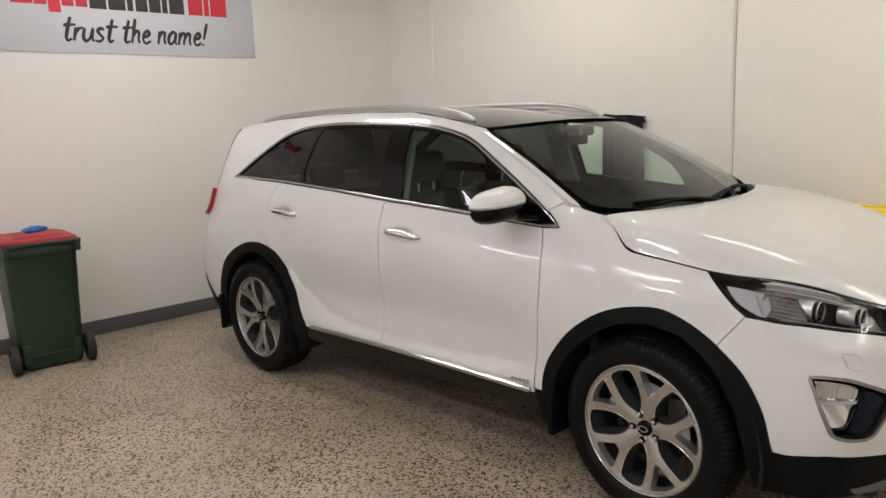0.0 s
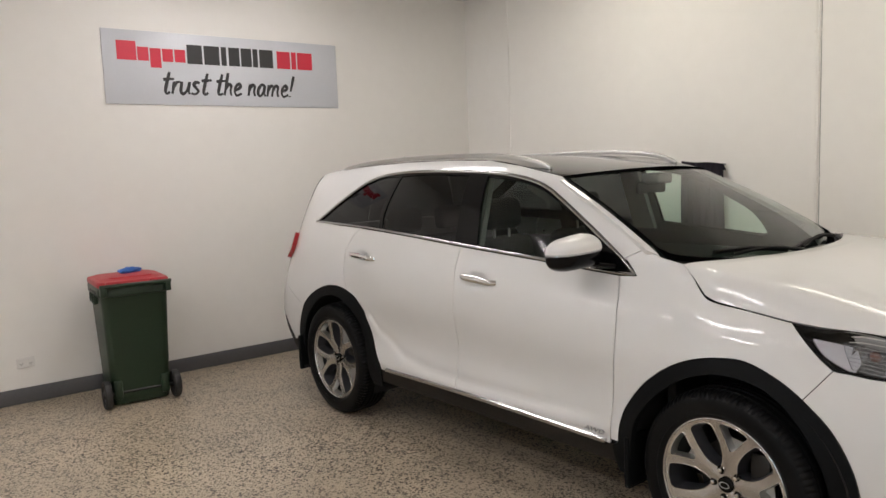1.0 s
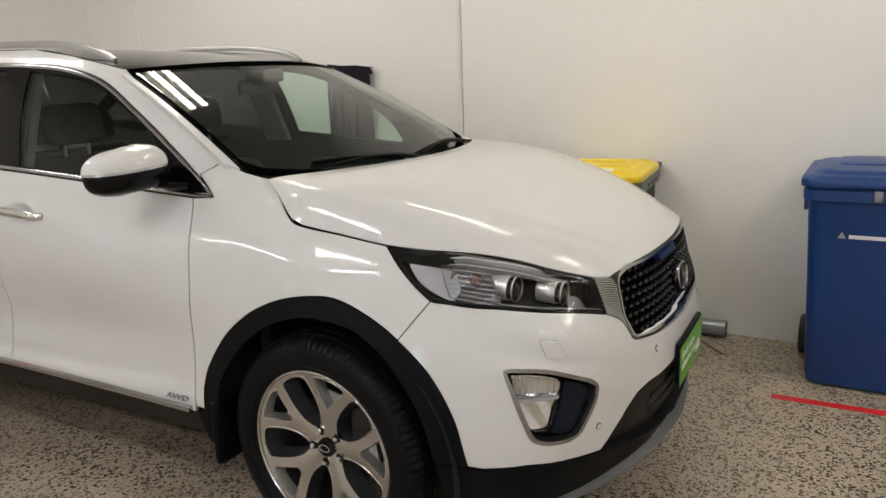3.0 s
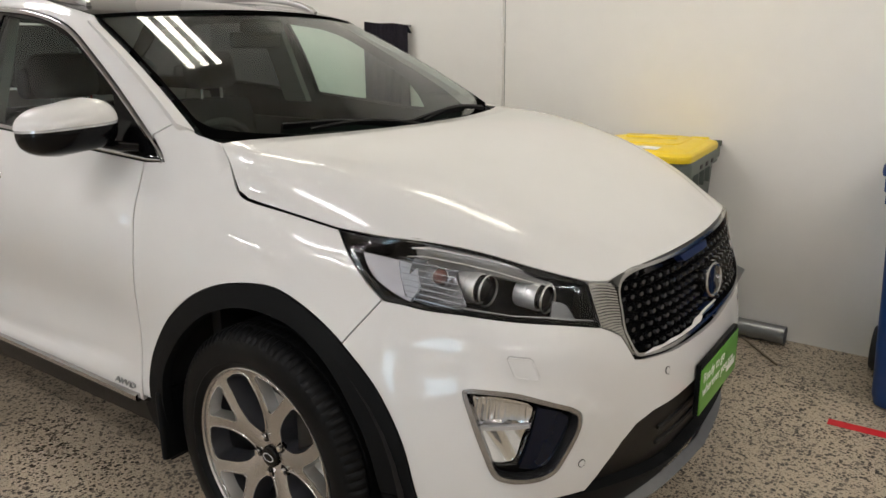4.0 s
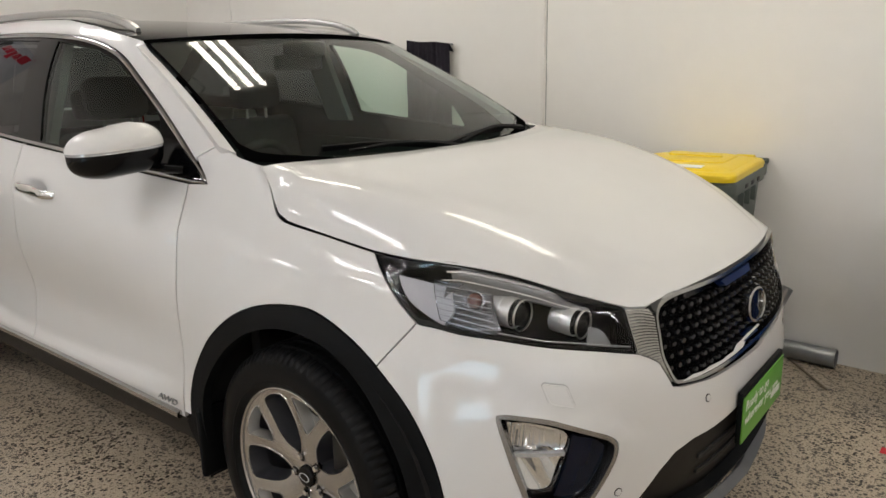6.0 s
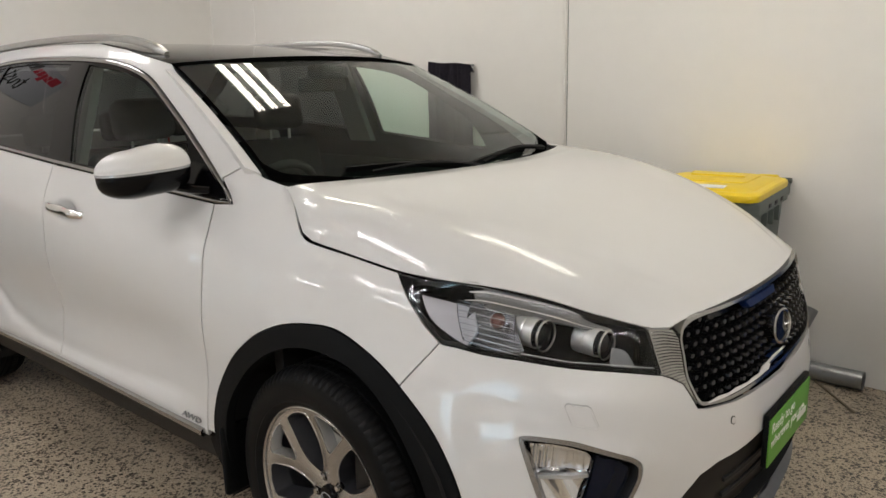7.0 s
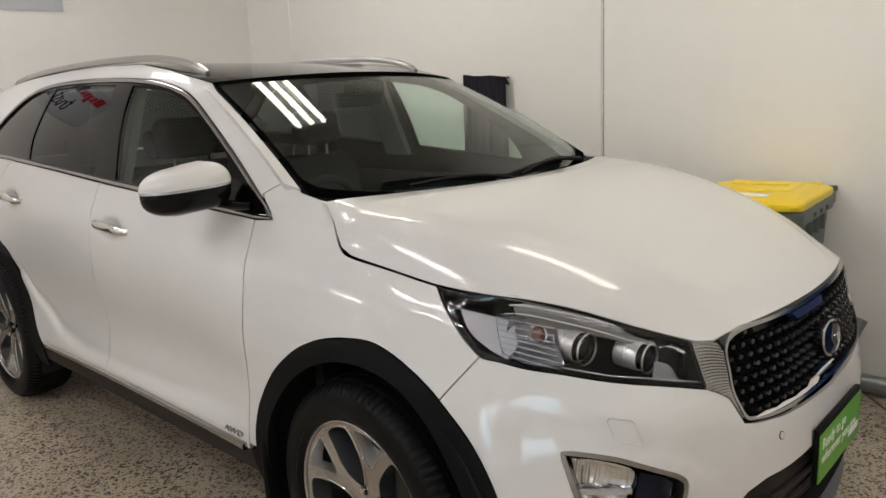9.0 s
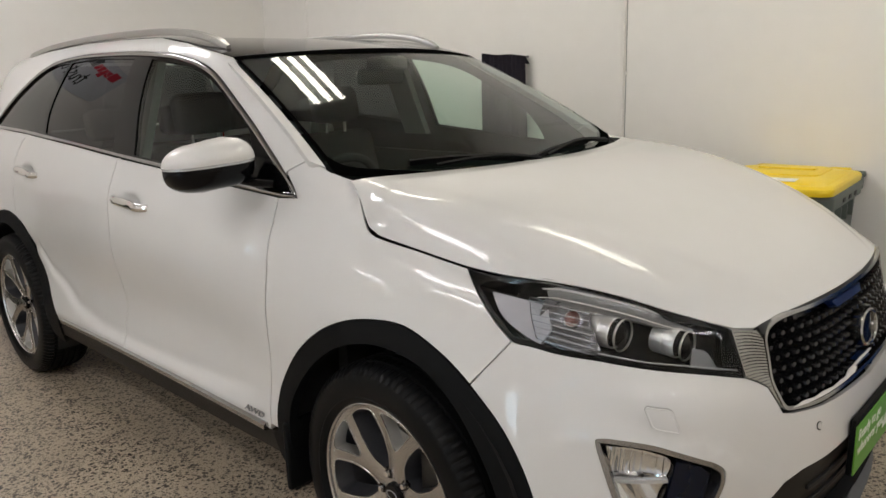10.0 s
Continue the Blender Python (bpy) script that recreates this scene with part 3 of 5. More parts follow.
ARCH_F_IN = [(1.775, .412), (1.755, .51), (1.725, .583), (1.65, .695), (1.55, .772), (1.446, .80), (1.348, .797), (1.23, .756), (1.111, .666), (1.011, .539), (.985, .42), (.975, .28)]
ARCH_R = [(-.843, .432), (-.893, .511), (-.962, .677), (-1.067, .807), (-1.204, .856), (-1.391, .864), (-1.588, .813), (-1.771, .705), (-1.861, .55), (-1.90, .42)]
ARCH_R_IN = [(-1.83, .30), (-1.80, .434), (-1.73, .60), (-1.56, .745), (-1.39, .80), (-1.21, .775), (-1.075, .68), (-1.0, .52), (-.965, .28)]
DLO_TOP = [(-1.726, 1.263), (-1.584, 1.332), (-1.408, 1.428), (-1.219, 1.529), (-1.063, 1.570), (-.823, 1.588), (-.542, 1.590), (-.185, 1.580), (.056, 1.562), (.20, 1.537), (.30, 1.508), (.379, 1.472), (.51, 1.395), (.679, 1.293), (.803, 1.217), (.872, 1.168), (.927, 1.122)]
DLO_LOW = [(.93, 1.114), (.845, 1.113), (.389, 1.149), (-.143, 1.184), (-.607, 1.218), (-1.093, 1.243), (-1.385, 1.25)]
SEAM = [(1.116, 1.176), (1.165, 1.142), (1.225, 1.091), (1.262, 1.064), (1.30, 1.051), (1.45, 1.029), (1.586, 1.006)]
LAMP_TOP = [(1.586, 1.006), (1.632, .999), (1.703, .992), (1.764, .998), (1.831, .987), (2.044, .942), (2.31, .90)]
LAMP_LOW = [(2.354, .797), (2.154, .828), (1.936, .849), (1.85, .853), (1.785, .861), (1.743, .866), (1.698, .901), (1.643, .953)]
SCREEN_EDGE = [(.937, 1.226), (.897, 1.258), (.767, 1.335), (.549, 1.441), (.375, 1.537)]
FRONT_GAP = [(.845, 1.112), (.888, 1.024), (.903, .863), (.885, .615), (.872, .42)]
MID_GAP = [(-.143, 1.184), (-.138, 1.089), (-.124, .946), (-.13, .824), (-.14, .668), (-.151, .542), (-.148, .40)]
REAR_GAP = [(-1.093, 1.243), (-1.159, 1.203), (-1.224, 1.111), (-1.236, .968), (-1.20, .88), (-1.15, .842)]
FOG = [(1.955, .691), (1.985, .698), (2.085, .694), (2.208, .652), (2.242, .625), (2.241, .587), (2.207, .524), (2.183, .489), (2.149, .476), (2.085, .477), (2.042, .493), (2.015, .544), (1.978, .630)]
INTAKE_TOP = [(2.95, .562), (2.80, .558), (2.62, .553), (2.52, .553), (2.442, .54), (2.385, .508), (2.335, .462), (2.281, .402)]


def open_line(pts, fine=5):
    return smooth_loop(pts, (), False, fine)


ARCH_F_LINE, ARCH_R_LINE = open_line(ARCH_F), open_line(ARCH_R)
TOP_LINE, LOW_LINE = open_line(DLO_TOP), open_line(DLO_LOW)
SEAM_LINE, LAMP_TOP_LINE, LAMP_LOW_LINE = open_line(SEAM), open_line(LAMP_TOP), open_line(LAMP_LOW)
FOG_LOOP = smooth_loop(FOG)
DLO = TOP_LINE + LOW_LINE

k = min(range(len(ARCH_F_LINE)), key=lambda i: math.dist(ARCH_F_LINE[i], (1.67, .762)))
fender = [(.93, 1.117), (.857, 1.188), (.937, 1.226), (1.027, 1.195)] + SEAM_LINE + [(1.643, .953), (1.698, .901), (1.743, .866)] + ARCH_F_LINE[:k + 1][::-1] + [(.872, .42)] + open_line(FRONT_GAP)[::-1]
front_door = LOW_LINE[5:15 + 1] + open_line(MID_GAP) + [(.872, .40)] + open_line(FRONT_GAP)[::-1][:-1]
rear_door = LOW_LINE[15:25 + 1] + open_line(REAR_GAP) + [p for p in ARCH_R_LINE if -1.12 < p[0] and p[1] > .43][::-1] + [(-.84, .40)] + open_line(MID_GAP)[::-1][:-1]
j = min(range(len(TOP_LINE)), key=lambda i: math.dist(TOP_LINE[i], (.872, 1.168)))
body_side = open_line(REAR_GAP)[::-1] + LOW_LINE[25:][1:] + TOP_LINE[:j] + [(.857, 1.188)] + open_line(SCREEN_EDGE) + [(.30, 1.556), (.1, 1.598), (-.15, 1.632), (-.5, 1.642), (-.9, 1.642), (-1.4, 1.627), (-1.7, 1.61), (-1.98, 1.58)] + [(-2.02, 1.50), (-2.05, 1.35), (-2.08, 1.18), (-2.12, 1.10), (-2.15, .98), (-2.14, .80), (-1.92, .72)] + [p for p in ARCH_R_LINE if p[0] < -1.16 and p[1] > .66][::-1]
rear_bumper = [(-1.80, .685), (-1.92, .717), (-2.14, .797), (-2.9, .80), (-2.9, .48), (-2.45, .50), (-2.136, .55), (-1.997, .40), (-1.90, .42), (-1.861, .55)]


def flank(s, z):
    """The doors' skin with the ledge over the sill and the cups behind the handles."""
    p = skin(s, z)
    line = np.interp(s, [-.95, -.87, -.76, -.676, -.616, -.38, -.06, .34, .70, .9], [.72, .62, .57, .525, .497, .462, .455, .463, .486, .50])
    fade = max(0, min(1, (.88 - s) / .2)) * max(0, min(1, (z - .405) / .03))
    out = .008 * fade / (1 + math.exp((z - line) / .007)) - .006 * fade * math.exp(-((z - line - .02) / .03) ** 2)
    for s0, z0 in ((.03, 1.03), (-1.04, 1.073)):
        r = ((s - s0) / .085) ** 2 + ((z - z0) / .036) ** 2
        out -= .014 * max(0, 1 - r) ** 1.5
    return p + Vector((0, -out, 0))


for side in BOTH:
    panel("front_fender", fender, skin, PAINT, car, gap=.0022, mirror=side)
    panel("front_door", front_door, flank, PAINT, car, step=.018, gap=.0022, mirror=side)
    panel("rear_door", rear_door, flank, PAINT, car, step=.018, gap=.0022, mirror=side)
    panel("body_side", body_side, skin, PAINT, car, mirror=side)
    panel("rear_bumper", rear_bumper, skin, PAINT, car, mirror=side)
    panel("wheel_arch_trim", ARCH_F_LINE + open_line(ARCH_F_IN) + [(.90, .28), (.885, .40)], skin, CLAD, car, "black plastic wheel arch trim", lift=0.005, flange=0.03, mirror=side)
    panel("wheel_arch_trim", ARCH_R_LINE + [(-1.905, .30)] + open_line(ARCH_R_IN) + [(-.86, .28), (-.84, .40)], skin, CLAD, car, "black plastic wheel arch trim", lift=0.005, flange=0.03, mirror=side)
    panel("sill", [(-.84, .40), (.885, .40), (.90, .315), (-.86, .315)], skin, SILL, car, "black plastic sill", lift=-0.004, flange=0.04, mirror=side)
    panel("bumper_corner", [(-1.90, .418), (-1.995, .40), (-2.136, .55), (-2.45, .50), (-2.9, .48), (-2.9, .26), (-1.92, .26)], skin, CLAD, car, "black plastic lower bumper", lift=-0.002, flange=0.03, mirror=side)
    # sill's silver strip and the bright window surround
    out = lambda p: Vector((0, -1, 0.05))
    sweep("sill_strip", [skin(s, .412 + .004 * math.cos(3 * s)) + Vector((0, -.004, 0)) for s in np.linspace(-.78, .855, 30)], out, [(-.012, -.004), (.012, -.004), (.013, .005), (.007, .013), (-.007, .013), (-.013, .005)], TRIM, car, "chrome sill strip", mirror=side)
    ring = inset(DLO, 0.009)
    sweep("window_surround", [skin(*p) for p in dense(ring, .05)], lambda p: Vector((0, -1, 0.35)), [(-.007, -.006), (.007, -.006), (.007, .002), (.003, .005), (-.003, .005), (-.007, .002)], TRIM, car, "chrome window surround", closed=True, mirror=side)
    front_pane = smooth_loop([(-.03, 1.20), (.389, 1.168), (.66, 1.148), (.70, 1.16), (.63, 1.29), (.51, 1.37), (.379, 1.445), (.29, 1.485), (.175, 1.517), (.0, 1.542), (-.085, 1.55)], (0, 2, 10))
    rear_pane = smooth_loop([(-.20, 1.207), (-.60, 1.237), (-.872, 1.255), (-.885, 1.333), (-.872, 1.433), (-.85, 1.56), (-.54, 1.566), (-.225, 1.556)], (0, 2, 5, 7))
    quarter_pane = smooth_loop([(-.905, 1.258), (-1.385, 1.268), (-1.66, 1.277), (-1.56, 1.328), (-1.40, 1.412), (-1.22, 1.508), (-1.06, 1.55), (-.88, 1.558), (-.905, 1.433), (-.918, 1.333)], (0, 2, 7))
    panel("window_frame", inset(DLO, .012), skin, GLOSS, car, "gloss black window frame", holes=(front_pane, rear_pane, quarter_pane), lift=-.004, gap=0, mirror=side)
    for nm, pane, g, lab in (("side_window", front_pane, SIDE_GLASS, "clear green-tinted glass"), ("side_window", rear_pane, DARK_GLASS, "dark privacy glass"), ("side_window", quarter_pane, DARK_GLASS, "dark privacy glass")):
        panel(nm, inset(pane, -.004), skin, g, car, lab, lift=-.008, flange=0, gap=0, step=.04, mirror=side)
    lining = [(s, min(z, 1.615)) for s, z in inset(DLO, -.05)]
    panel("window_lining", lining, skin, INNER, car, "dark lining round the windows", holes=(inset(front_pane, -.002), inset(rear_pane, -.002), inset(quarter_pane, -.002)), lift=-.026, flange=0, gap=0, step=.06, mirror=side)
    # headlamp
    lamp = LAMP_TOP_LINE + LAMP_LOW_LINE
    lens = panel("headlamp", lamp, skin, LENS, car, "clear headlamp with two projectors", lift=.001, flange=0, step=.025, mirror=side)
    panel("bezel", lamp, skin, GLOSS, lens, "gloss black lamp border", holes=(inset(lamp, .011),), lift=-.004, flange=.05, gap=.001, step=.02, mirror=side)
    # fog lamp
    fog = panel("fog_lamp_surround", FOG_LOOP, skin, FOG_TRIM, car, "dark silver fog lamp surround", holes=(inset(FOG_LOOP, .0115),), lift=.004, flange=.03, step=.02, gap=0, mirror=side)
    panel("recess", inset(FOG_LOOP, .01), skin, GLOSS, fog, "gloss black fog lamp recess", lift=-.06, flange=0, gap=0, mirror=side)
    # added dark sheet: stands for the shade behind the gaps and blocks light
    panel("inner_shell", [(-1.0, .30), (-.95, 1.2), (.8, 1.09), (.93, 1.05), (1.0, 1.1), (1.2, 1.0), (1.55, .93), (1.7, .8), (1.5, .86), (1.3, .86), (1.1, .78), (.93, .55), (.90, .30)], skin, GAP, car, lift=-.022, flange=0, gap=0, step=.08, mirror=side)

# front bumper in one piece across the nose
bump_half = [(2.95, .668), (2.834, .671), (2.634, .680), (2.50, .694), (2.46, .703), (2.445, .74), (2.437, .765), (2.40, .783)] + LAMP_LOW_LINE[:-10] + ARCH_F_LINE[k:] + [(1.91, .408), (2.04, .421), (2.17, .414), (2.281, .402)] + INTAKE_TOP[::-1][1:]


def nose(s, z):
    """The bumper's skin with the soft crease over the fog lamp."""
    t = s if s <= 2.95 else 5.9 - s
    line = np.interp(t, [1.857, 1.947, 2.10, 2.224, 2.34], [.708, .712, .70, .668, .604])
    fade = max(0, min(1, (t - 1.86) / .08)) * max(0, min(1, (2.40 - t) / .12))
    k = .012 * fade / (1 + math.exp((z - line) / .009))
    p = wrap(s, z)
    return p + Vector((.75, -.66 if s <= 2.95 else .66, 0)) * (k * max(0, 1 - max(0, line - z) / .12))


front_bumper = panel("front_bumper", across(bump_half), nose, PAINT, car, holes=(FOG_LOOP, [(5.9 - s, z) for s, z in FOG_LOOP]), step=.028)
low_half = [(2.95, .345), (2.7, .345), (2.519, .37), (2.353, .392), (2.281, .40), (2.17, .412), (2.04, .419), (1.91, .406), (1.87, .41), (1.775, .41), (1.80, .25), (2.2, .24), (2.95, .24)]
panel("lower_bumper", across(low_half), wrap, CLAD, car, "black plastic lower bumper", lift=.004, flange=.03)
lip_half = [(2.95, .298), (2.7, .296), (2.364, .290), (2.15, .281), (2.17, .272), (2.4, .262), (2.95, .262)]
panel("skid_lip", across(lip_half), wrap, SILVER_PLASTIC, car, "silver bumper lip", lift=.022, flange=.03, bow=lambda s, z: .02 * max(0, 1 - abs(s - 2.95) / .8))
intake_half = INTAKE_TOP + [(2.353, .392), (2.519, .37), (2.7, .345), (2.95, .345)]
panel("lower_intake", inset(across(intake_half), -.01), wrap, INTAKE, car, "dark lower intake", lift=-.028, flange=0, gap=0)

# grille
MESH_HALF = [(2.95, .898), (2.80, .897), (2.58, .902), (2.52, .898), (2.48, .886), (2.464, .865), (2.462, .79), (2.468, .73), (2.48, .714), (2.60, .70), (2.80, .699), (2.95, .70)]
mesh_loop = smooth_loop(across(MESH_HALF)[:-1], ())
grille = panel("grille", inset(mesh_loop, -.006), wrap, GLOSS, car, "gloss black studded grille", lift=-.03, flange=0, gap=0)
panel("grille_surround", inset(mesh_loop, -.0085), wrap, TRIM, grille, "chrome grille surround", holes=(mesh_loop,), lift=.004, flange=.03, gap=0, step=.012)
for side in BOTH:
    panel("grille_wing", [(2.312, .898), (2.352, .797), (2.40, .783), (2.437, .765), (2.46, .712), (2.464, .73), (2.452, .79), (2.452, .87), (2.43, .892)], skin, WING, car, "ribbed satin chrome wing beside the grille", lift=.002, flange=.02, mirror=side)


# bonnet: rear edge to nose, middle line to seam
edge_line = np.array([tuple(skin(*p)) for p in SEAM_LINE[:-1] + open_line([(1.586, 1.006), (1.69, .996), (1.831, .985), (2.044, .943), (2.31, .90), (2.425, .896)])])
edge_len = np.r_[0, np.cumsum(np.linalg.norm(np.diff(edge_line, axis=0), axis=1))]
edge_len /= edge_len[-1]
MID_U, MID_LINE = [0, .2, .4, .6, .8, .92, 1], [(1.31, 0, 1.182), (1.50, 0, 1.172), (1.70, 0, 1.139), (1.90, 0, 1.078), (2.09, 0, .995), (2.18, 0, .945), (2.222, 0, .912)]


def bonnet(u, v):
    """The bonnet: u from the screen to the nose, v from the right seam (-1) to the left (1)."""
    e = np.mean([[np.interp(min(max(u + d, 0), 1), edge_len, edge_line[:, i]) for i in range(3)] for d in (-.012, 0, .012)] if .012 < u < .988 else [[np.interp(u, edge_len, edge_line[:, i]) for i in range(3)]], axis=0)
    m = spline(MID_U, MID_LINE, [u])[0]
    w = abs(v)
    x = m[0] + (e[0] - m[0]) * w**2
    run = min(max(u, 0), 1)
    crease, flat = min(.93 - .32 * run, .88), .16 + .14 * run
    z = m[2] + (e[2] - m[2]) * (flat * w**2 + (1 - flat) * max(0, (w - crease) / (1 - crease)) ** 3)
    z += .005 * min(1, run / .08) * min(1, (1 - run) / .12) / (1 + math.exp((w - crease + .01) / .018))
    return Vector((x, abs(e[1]) * v, z))


panel("bonnet", dense([(0, -1), (1, -1), (1, 1), (0, 1)], .04), bonnet, PAINT, car, step=.025, flange=.02, gap=.002)


# windscreen, cowl and roof
def windscreen(u, v):
    """The windscreen: u from its right edge (-1) to the left (1), v from the cowl to the roof."""
    base = Vector((1.30 - .25 * u * u, .742 * u, 1.126 + .059 * u * u))
    top = Vector((.50 - .125 * u * u, .624 * u, 1.563 - .026 * u * u))
    return base.lerp(top, v) + Vector((.5, 0, .85)) * (.03 * v * (1 - v) * 4 * .5)


screen = panel("windscreen", dense([(-1, 0), (1, 0), (1, 1), (-1, 1)], .05), windscreen, SCREEN, car, "clear laminated windscreen", step=.06, flange=0, gap=0)
panel("screen_border", dense([(-1, 0), (1, 0), (1, 1), (-1, 1)], .05), windscreen, FRIT, screen, "black windscreen border", holes=(smooth_loop([(-.984, .12), (-.945, .065), (-.8, .052), (0, .045), (.8, .052), (.945, .065), (.984, .12), (.984, .95), (.955, .965), (0, .955), (-.955, .965), (-.984, .95)], (0, 6, 7, 11)),), step=.05, flange=0, gap=0, lift=.0025)
for side in BOTH:
    panel("pillar_fillet", [(-1.05, .10), (-1.01, .06), (-1.008, .97), (-1.04, .97)], windscreen, PAINT, car, "white pillar edge beside the windscreen", step=.05, flange=.02, gap=0, lift=-.006, mirror=side)
ROOF_EDGE = np.array([tuple(skin(s, z)) for s, z in ((.375, 1.537), (.30, 1.556), (.1, 1.598), (-.15, 1.632), (-.5, 1.642), (-.9, 1.642), (-1.4, 1.627), (-1.7, 1.61), (-1.98, 1.58))])


def roof(u, v):
    """The roof: u from the windscreen (0) to the tail (1), v across."""
    e = spline(np.linspace(0, 1, 9), ROOF_EDGE, [u])[0]
    mx, mz = .50 - 2.56 * u, 1.563 + .33 * u * (1 - u) + .034 * u
    w = v * v
    return Vector((mx + (e[0] - mx) * w, -abs(e[1]) * v, mz + (e[2] - mz) * w))


panel("roof", dense([(0, -1), (1, -1), (1, 1), (0, 1)], .05), roof, ROOF_GLASS, car, "gloss black glass roof", step=.05, flange=.01, gap=.002)


# ---- wheels ----
def wheel(m, turn):
    """A road wheel: z points out of the car; turn: where a spoke stands."""
    hub = part("wheel", cylinder(.158, .022, pose(0, 0, -.015), segs=48, bevel=.003), DISC, car, "alloy wheel with five split spokes")
    hub.matrix_basis = m
    segs, rings = 288, []
    half = [(.255, .085), (.259, .101), (.268, .1115), (.280, .1165), (.282, .1155), (.298, .1185), (.325, .117), (.340, .1125), (.352, .104), (.3605, .092), (.3655, .072), (.3585, .0705), (.3585, .0625), (.3675, .061), (.3675, .0335), (.360, .032), (.360, .024), (.3685, .0225), (.3685, .004), (.361, .003)]
    prof = half + [(r, -h) for r, h in reversed(half)]
    for r, h in prof:
        cut = [(.004 if k % 3 == 0 else 0) if abs(h) > .06 and .35 < r else 0 for k in range(segs)]
        rings.append([((r - c) * math.cos(2 * math.pi * k / segs), (r - c) * math.sin(2 * math.pi * k / segs), h - math.copysign(c * .6 * (abs(h) > .09), h)) for k, c in enumerate(cut)])
    faces = [(i * segs + k, i * segs + (k + 1) % segs, (i + 1) * segs + (k + 1) % segs, (i + 1) * segs + k) for i in range(len(prof) - 1) for k in range(segs)]
    bm = bmesh.new()
    vs = [bm.verts.new(p) for ring in rings for p in ring]
    for f in faces:
        bm.faces.new([vs[i] for i in f])
    bmesh.ops.recalc_face_normals(bm, faces=bm.faces[:])
    part("tyre", bm, RUBBER, hub, "black rubber tyre", 28)
    part("rim", lathe([(.255, -.09), (.253, .06), (.2535, .090), (.2550, .101), (.2585, .1055), (.2635, .104), (.2655, .100), (.260, .08)], 96, None), ALLOY, hub, "bright alloy rim")
    part("barrel", lathe([(.254, -.09), (.248, -.07), (.232, -.02), (.242, .03), (.2535, .09)], 72, None), POCKET, hub, "dark grey wheel barrel")

    def face(u, v):
        r = math.hypot(u, v)
        a = math.atan2(v, u) - radians(turn)
        return Vector((u, v, .066 + .030 * (r / .255) ** 2 + .007 * math.cos(5 * a) * min(1, (r / .13)) * max(0, 1 - (r / .262) ** 4)))

    def polar(r, a):
        return (r * math.cos(radians(turn + a)), r * math.sin(radians(turn + a)))
    circle = [polar(.257, a) for a in range(0, 360, 4)]
    holes = []
    for k in range(5):
        a = 72 * k
        sides = ((.066, 6), (.074, 11), (.088, 16), (.108, 19.5), (.135, 19.5), (.165, 18), (.20, 15.2), (.228, 13), (.2395, 10))
        holes.append(smooth_loop([polar(r, a + 36 + d) for r, d in ((.0635, 0),) + sides + ((.2445, 0),) + tuple((r, -d) for r, d in reversed(sides))], (), True, 4))
        holes.append(smooth_loop([polar(r, a + d) for r, d in ((.142, 0), (.146, 3.4), (.165, 7.2), (.195, 11), (.222, 13.8), (.2365, 14.8), (.2435, 11), (.2455, 0), (.2435, -11), (.2365, -14.8), (.222, -13.8), (.195, -11), (.165, -7.2), (.146, -3.4))], (), True, 3))
    cap_hole = [polar(.031, b) for b in range(0, 360, 15)]
    panel("spokes", circle, face, ALLOY, hub, "machined alloy split spokes", holes=holes + [cap_hole], step=.012, flange=.003, gap=0)
    # sloping grey sides of the openings, and the bright floors of the five pockets
    for k, hole in enumerate(holes):
        own = bmesh.new()
        rows = []
        for d, deep in ((0, .002), (.0015, .006), (.005, .022), (.014, .05) if k % 2 == 0 else (.008, .034)):
            rows.append([own.verts.new(face(*p) - Vector((0, 0, deep))) for p in inset(hole, d)])
        for ra, rb in zip(rows, rows[1:]):
            for i in range(len(hole)):
                own.faces.new((ra[i], ra[(i + 1) % len(hole)], rb[(i + 1) % len(hole)], rb[i]))
        if k % 2:
            n = len(hole)
            cut = [i for i in range(n) if math.hypot(*hole[i]) < .19]
            first = next(i for i in cut if (i - 1) % n not in cut)
            own.faces.new([rows[-1][(first + i) % n] for i in range(len(cut))])
        bmesh.ops.recalc_face_normals(own, faces=own.faces[:])
        part("spoke_pocket" if k % 2 else "spoke_side", own, SATIN if k % 2 else POCKET, hub, "", 40)
        edge_line = [face(*p) + Vector((0, 0, .0002)) for p in hole[::2]]
        sweep("spoke_edge", edge_line, Vector((0, 0, 1)), [(-.0017, -.001), (.0017, -.001), (.0010, .0016), (-.0010, .0016)], CHROME, hub, closed=True)
    part("centre_cap", lathe([(0.0001, .079), (.020, .0795), (.027, .078), (.0305, .073), (.031, .06)], 32, None), GLOSS, hub, "black centre cap")
    part("cap_mark", lathe([(.014, .080), (.0155, .081), (.017, .080)], 24, Matrix.Diagonal((1.25, .72, 1, 1))), SATIN, hub, "small oval badge")
    for k in range(5):
        x, y = polar(.0555, 72 * k + 36)
        nut = cylinder(.0095, .022, pose(x, y, .066), r2=.008, segs=6, bevel=.0015)
        cylinder(.0135, .006, pose(x, y, .058), segs=16, bm=nut)
        part("wheel_nut", nut, CHROME, hub, "chrome wheel nut")
        part("nut_seat", cylinder(.0165, .008, pose(x, y, .0625), segs=20, bevel=.002), GLOSS, hub)
    part("caliper", box(.085, .165, .03, .15, .01, .05, .012), DISC, hub, "grey brake caliper")
    return hub


for x, phase in ((1.39, 79), (-1.39, 52)):
    steer = -3 if x > 0 else 0
    wheel(pose(x, -.8125, .3685, 90, 0, steer), phase)
    wheel(pose(x, .8125, .3685, -90, 0, steer), phase)

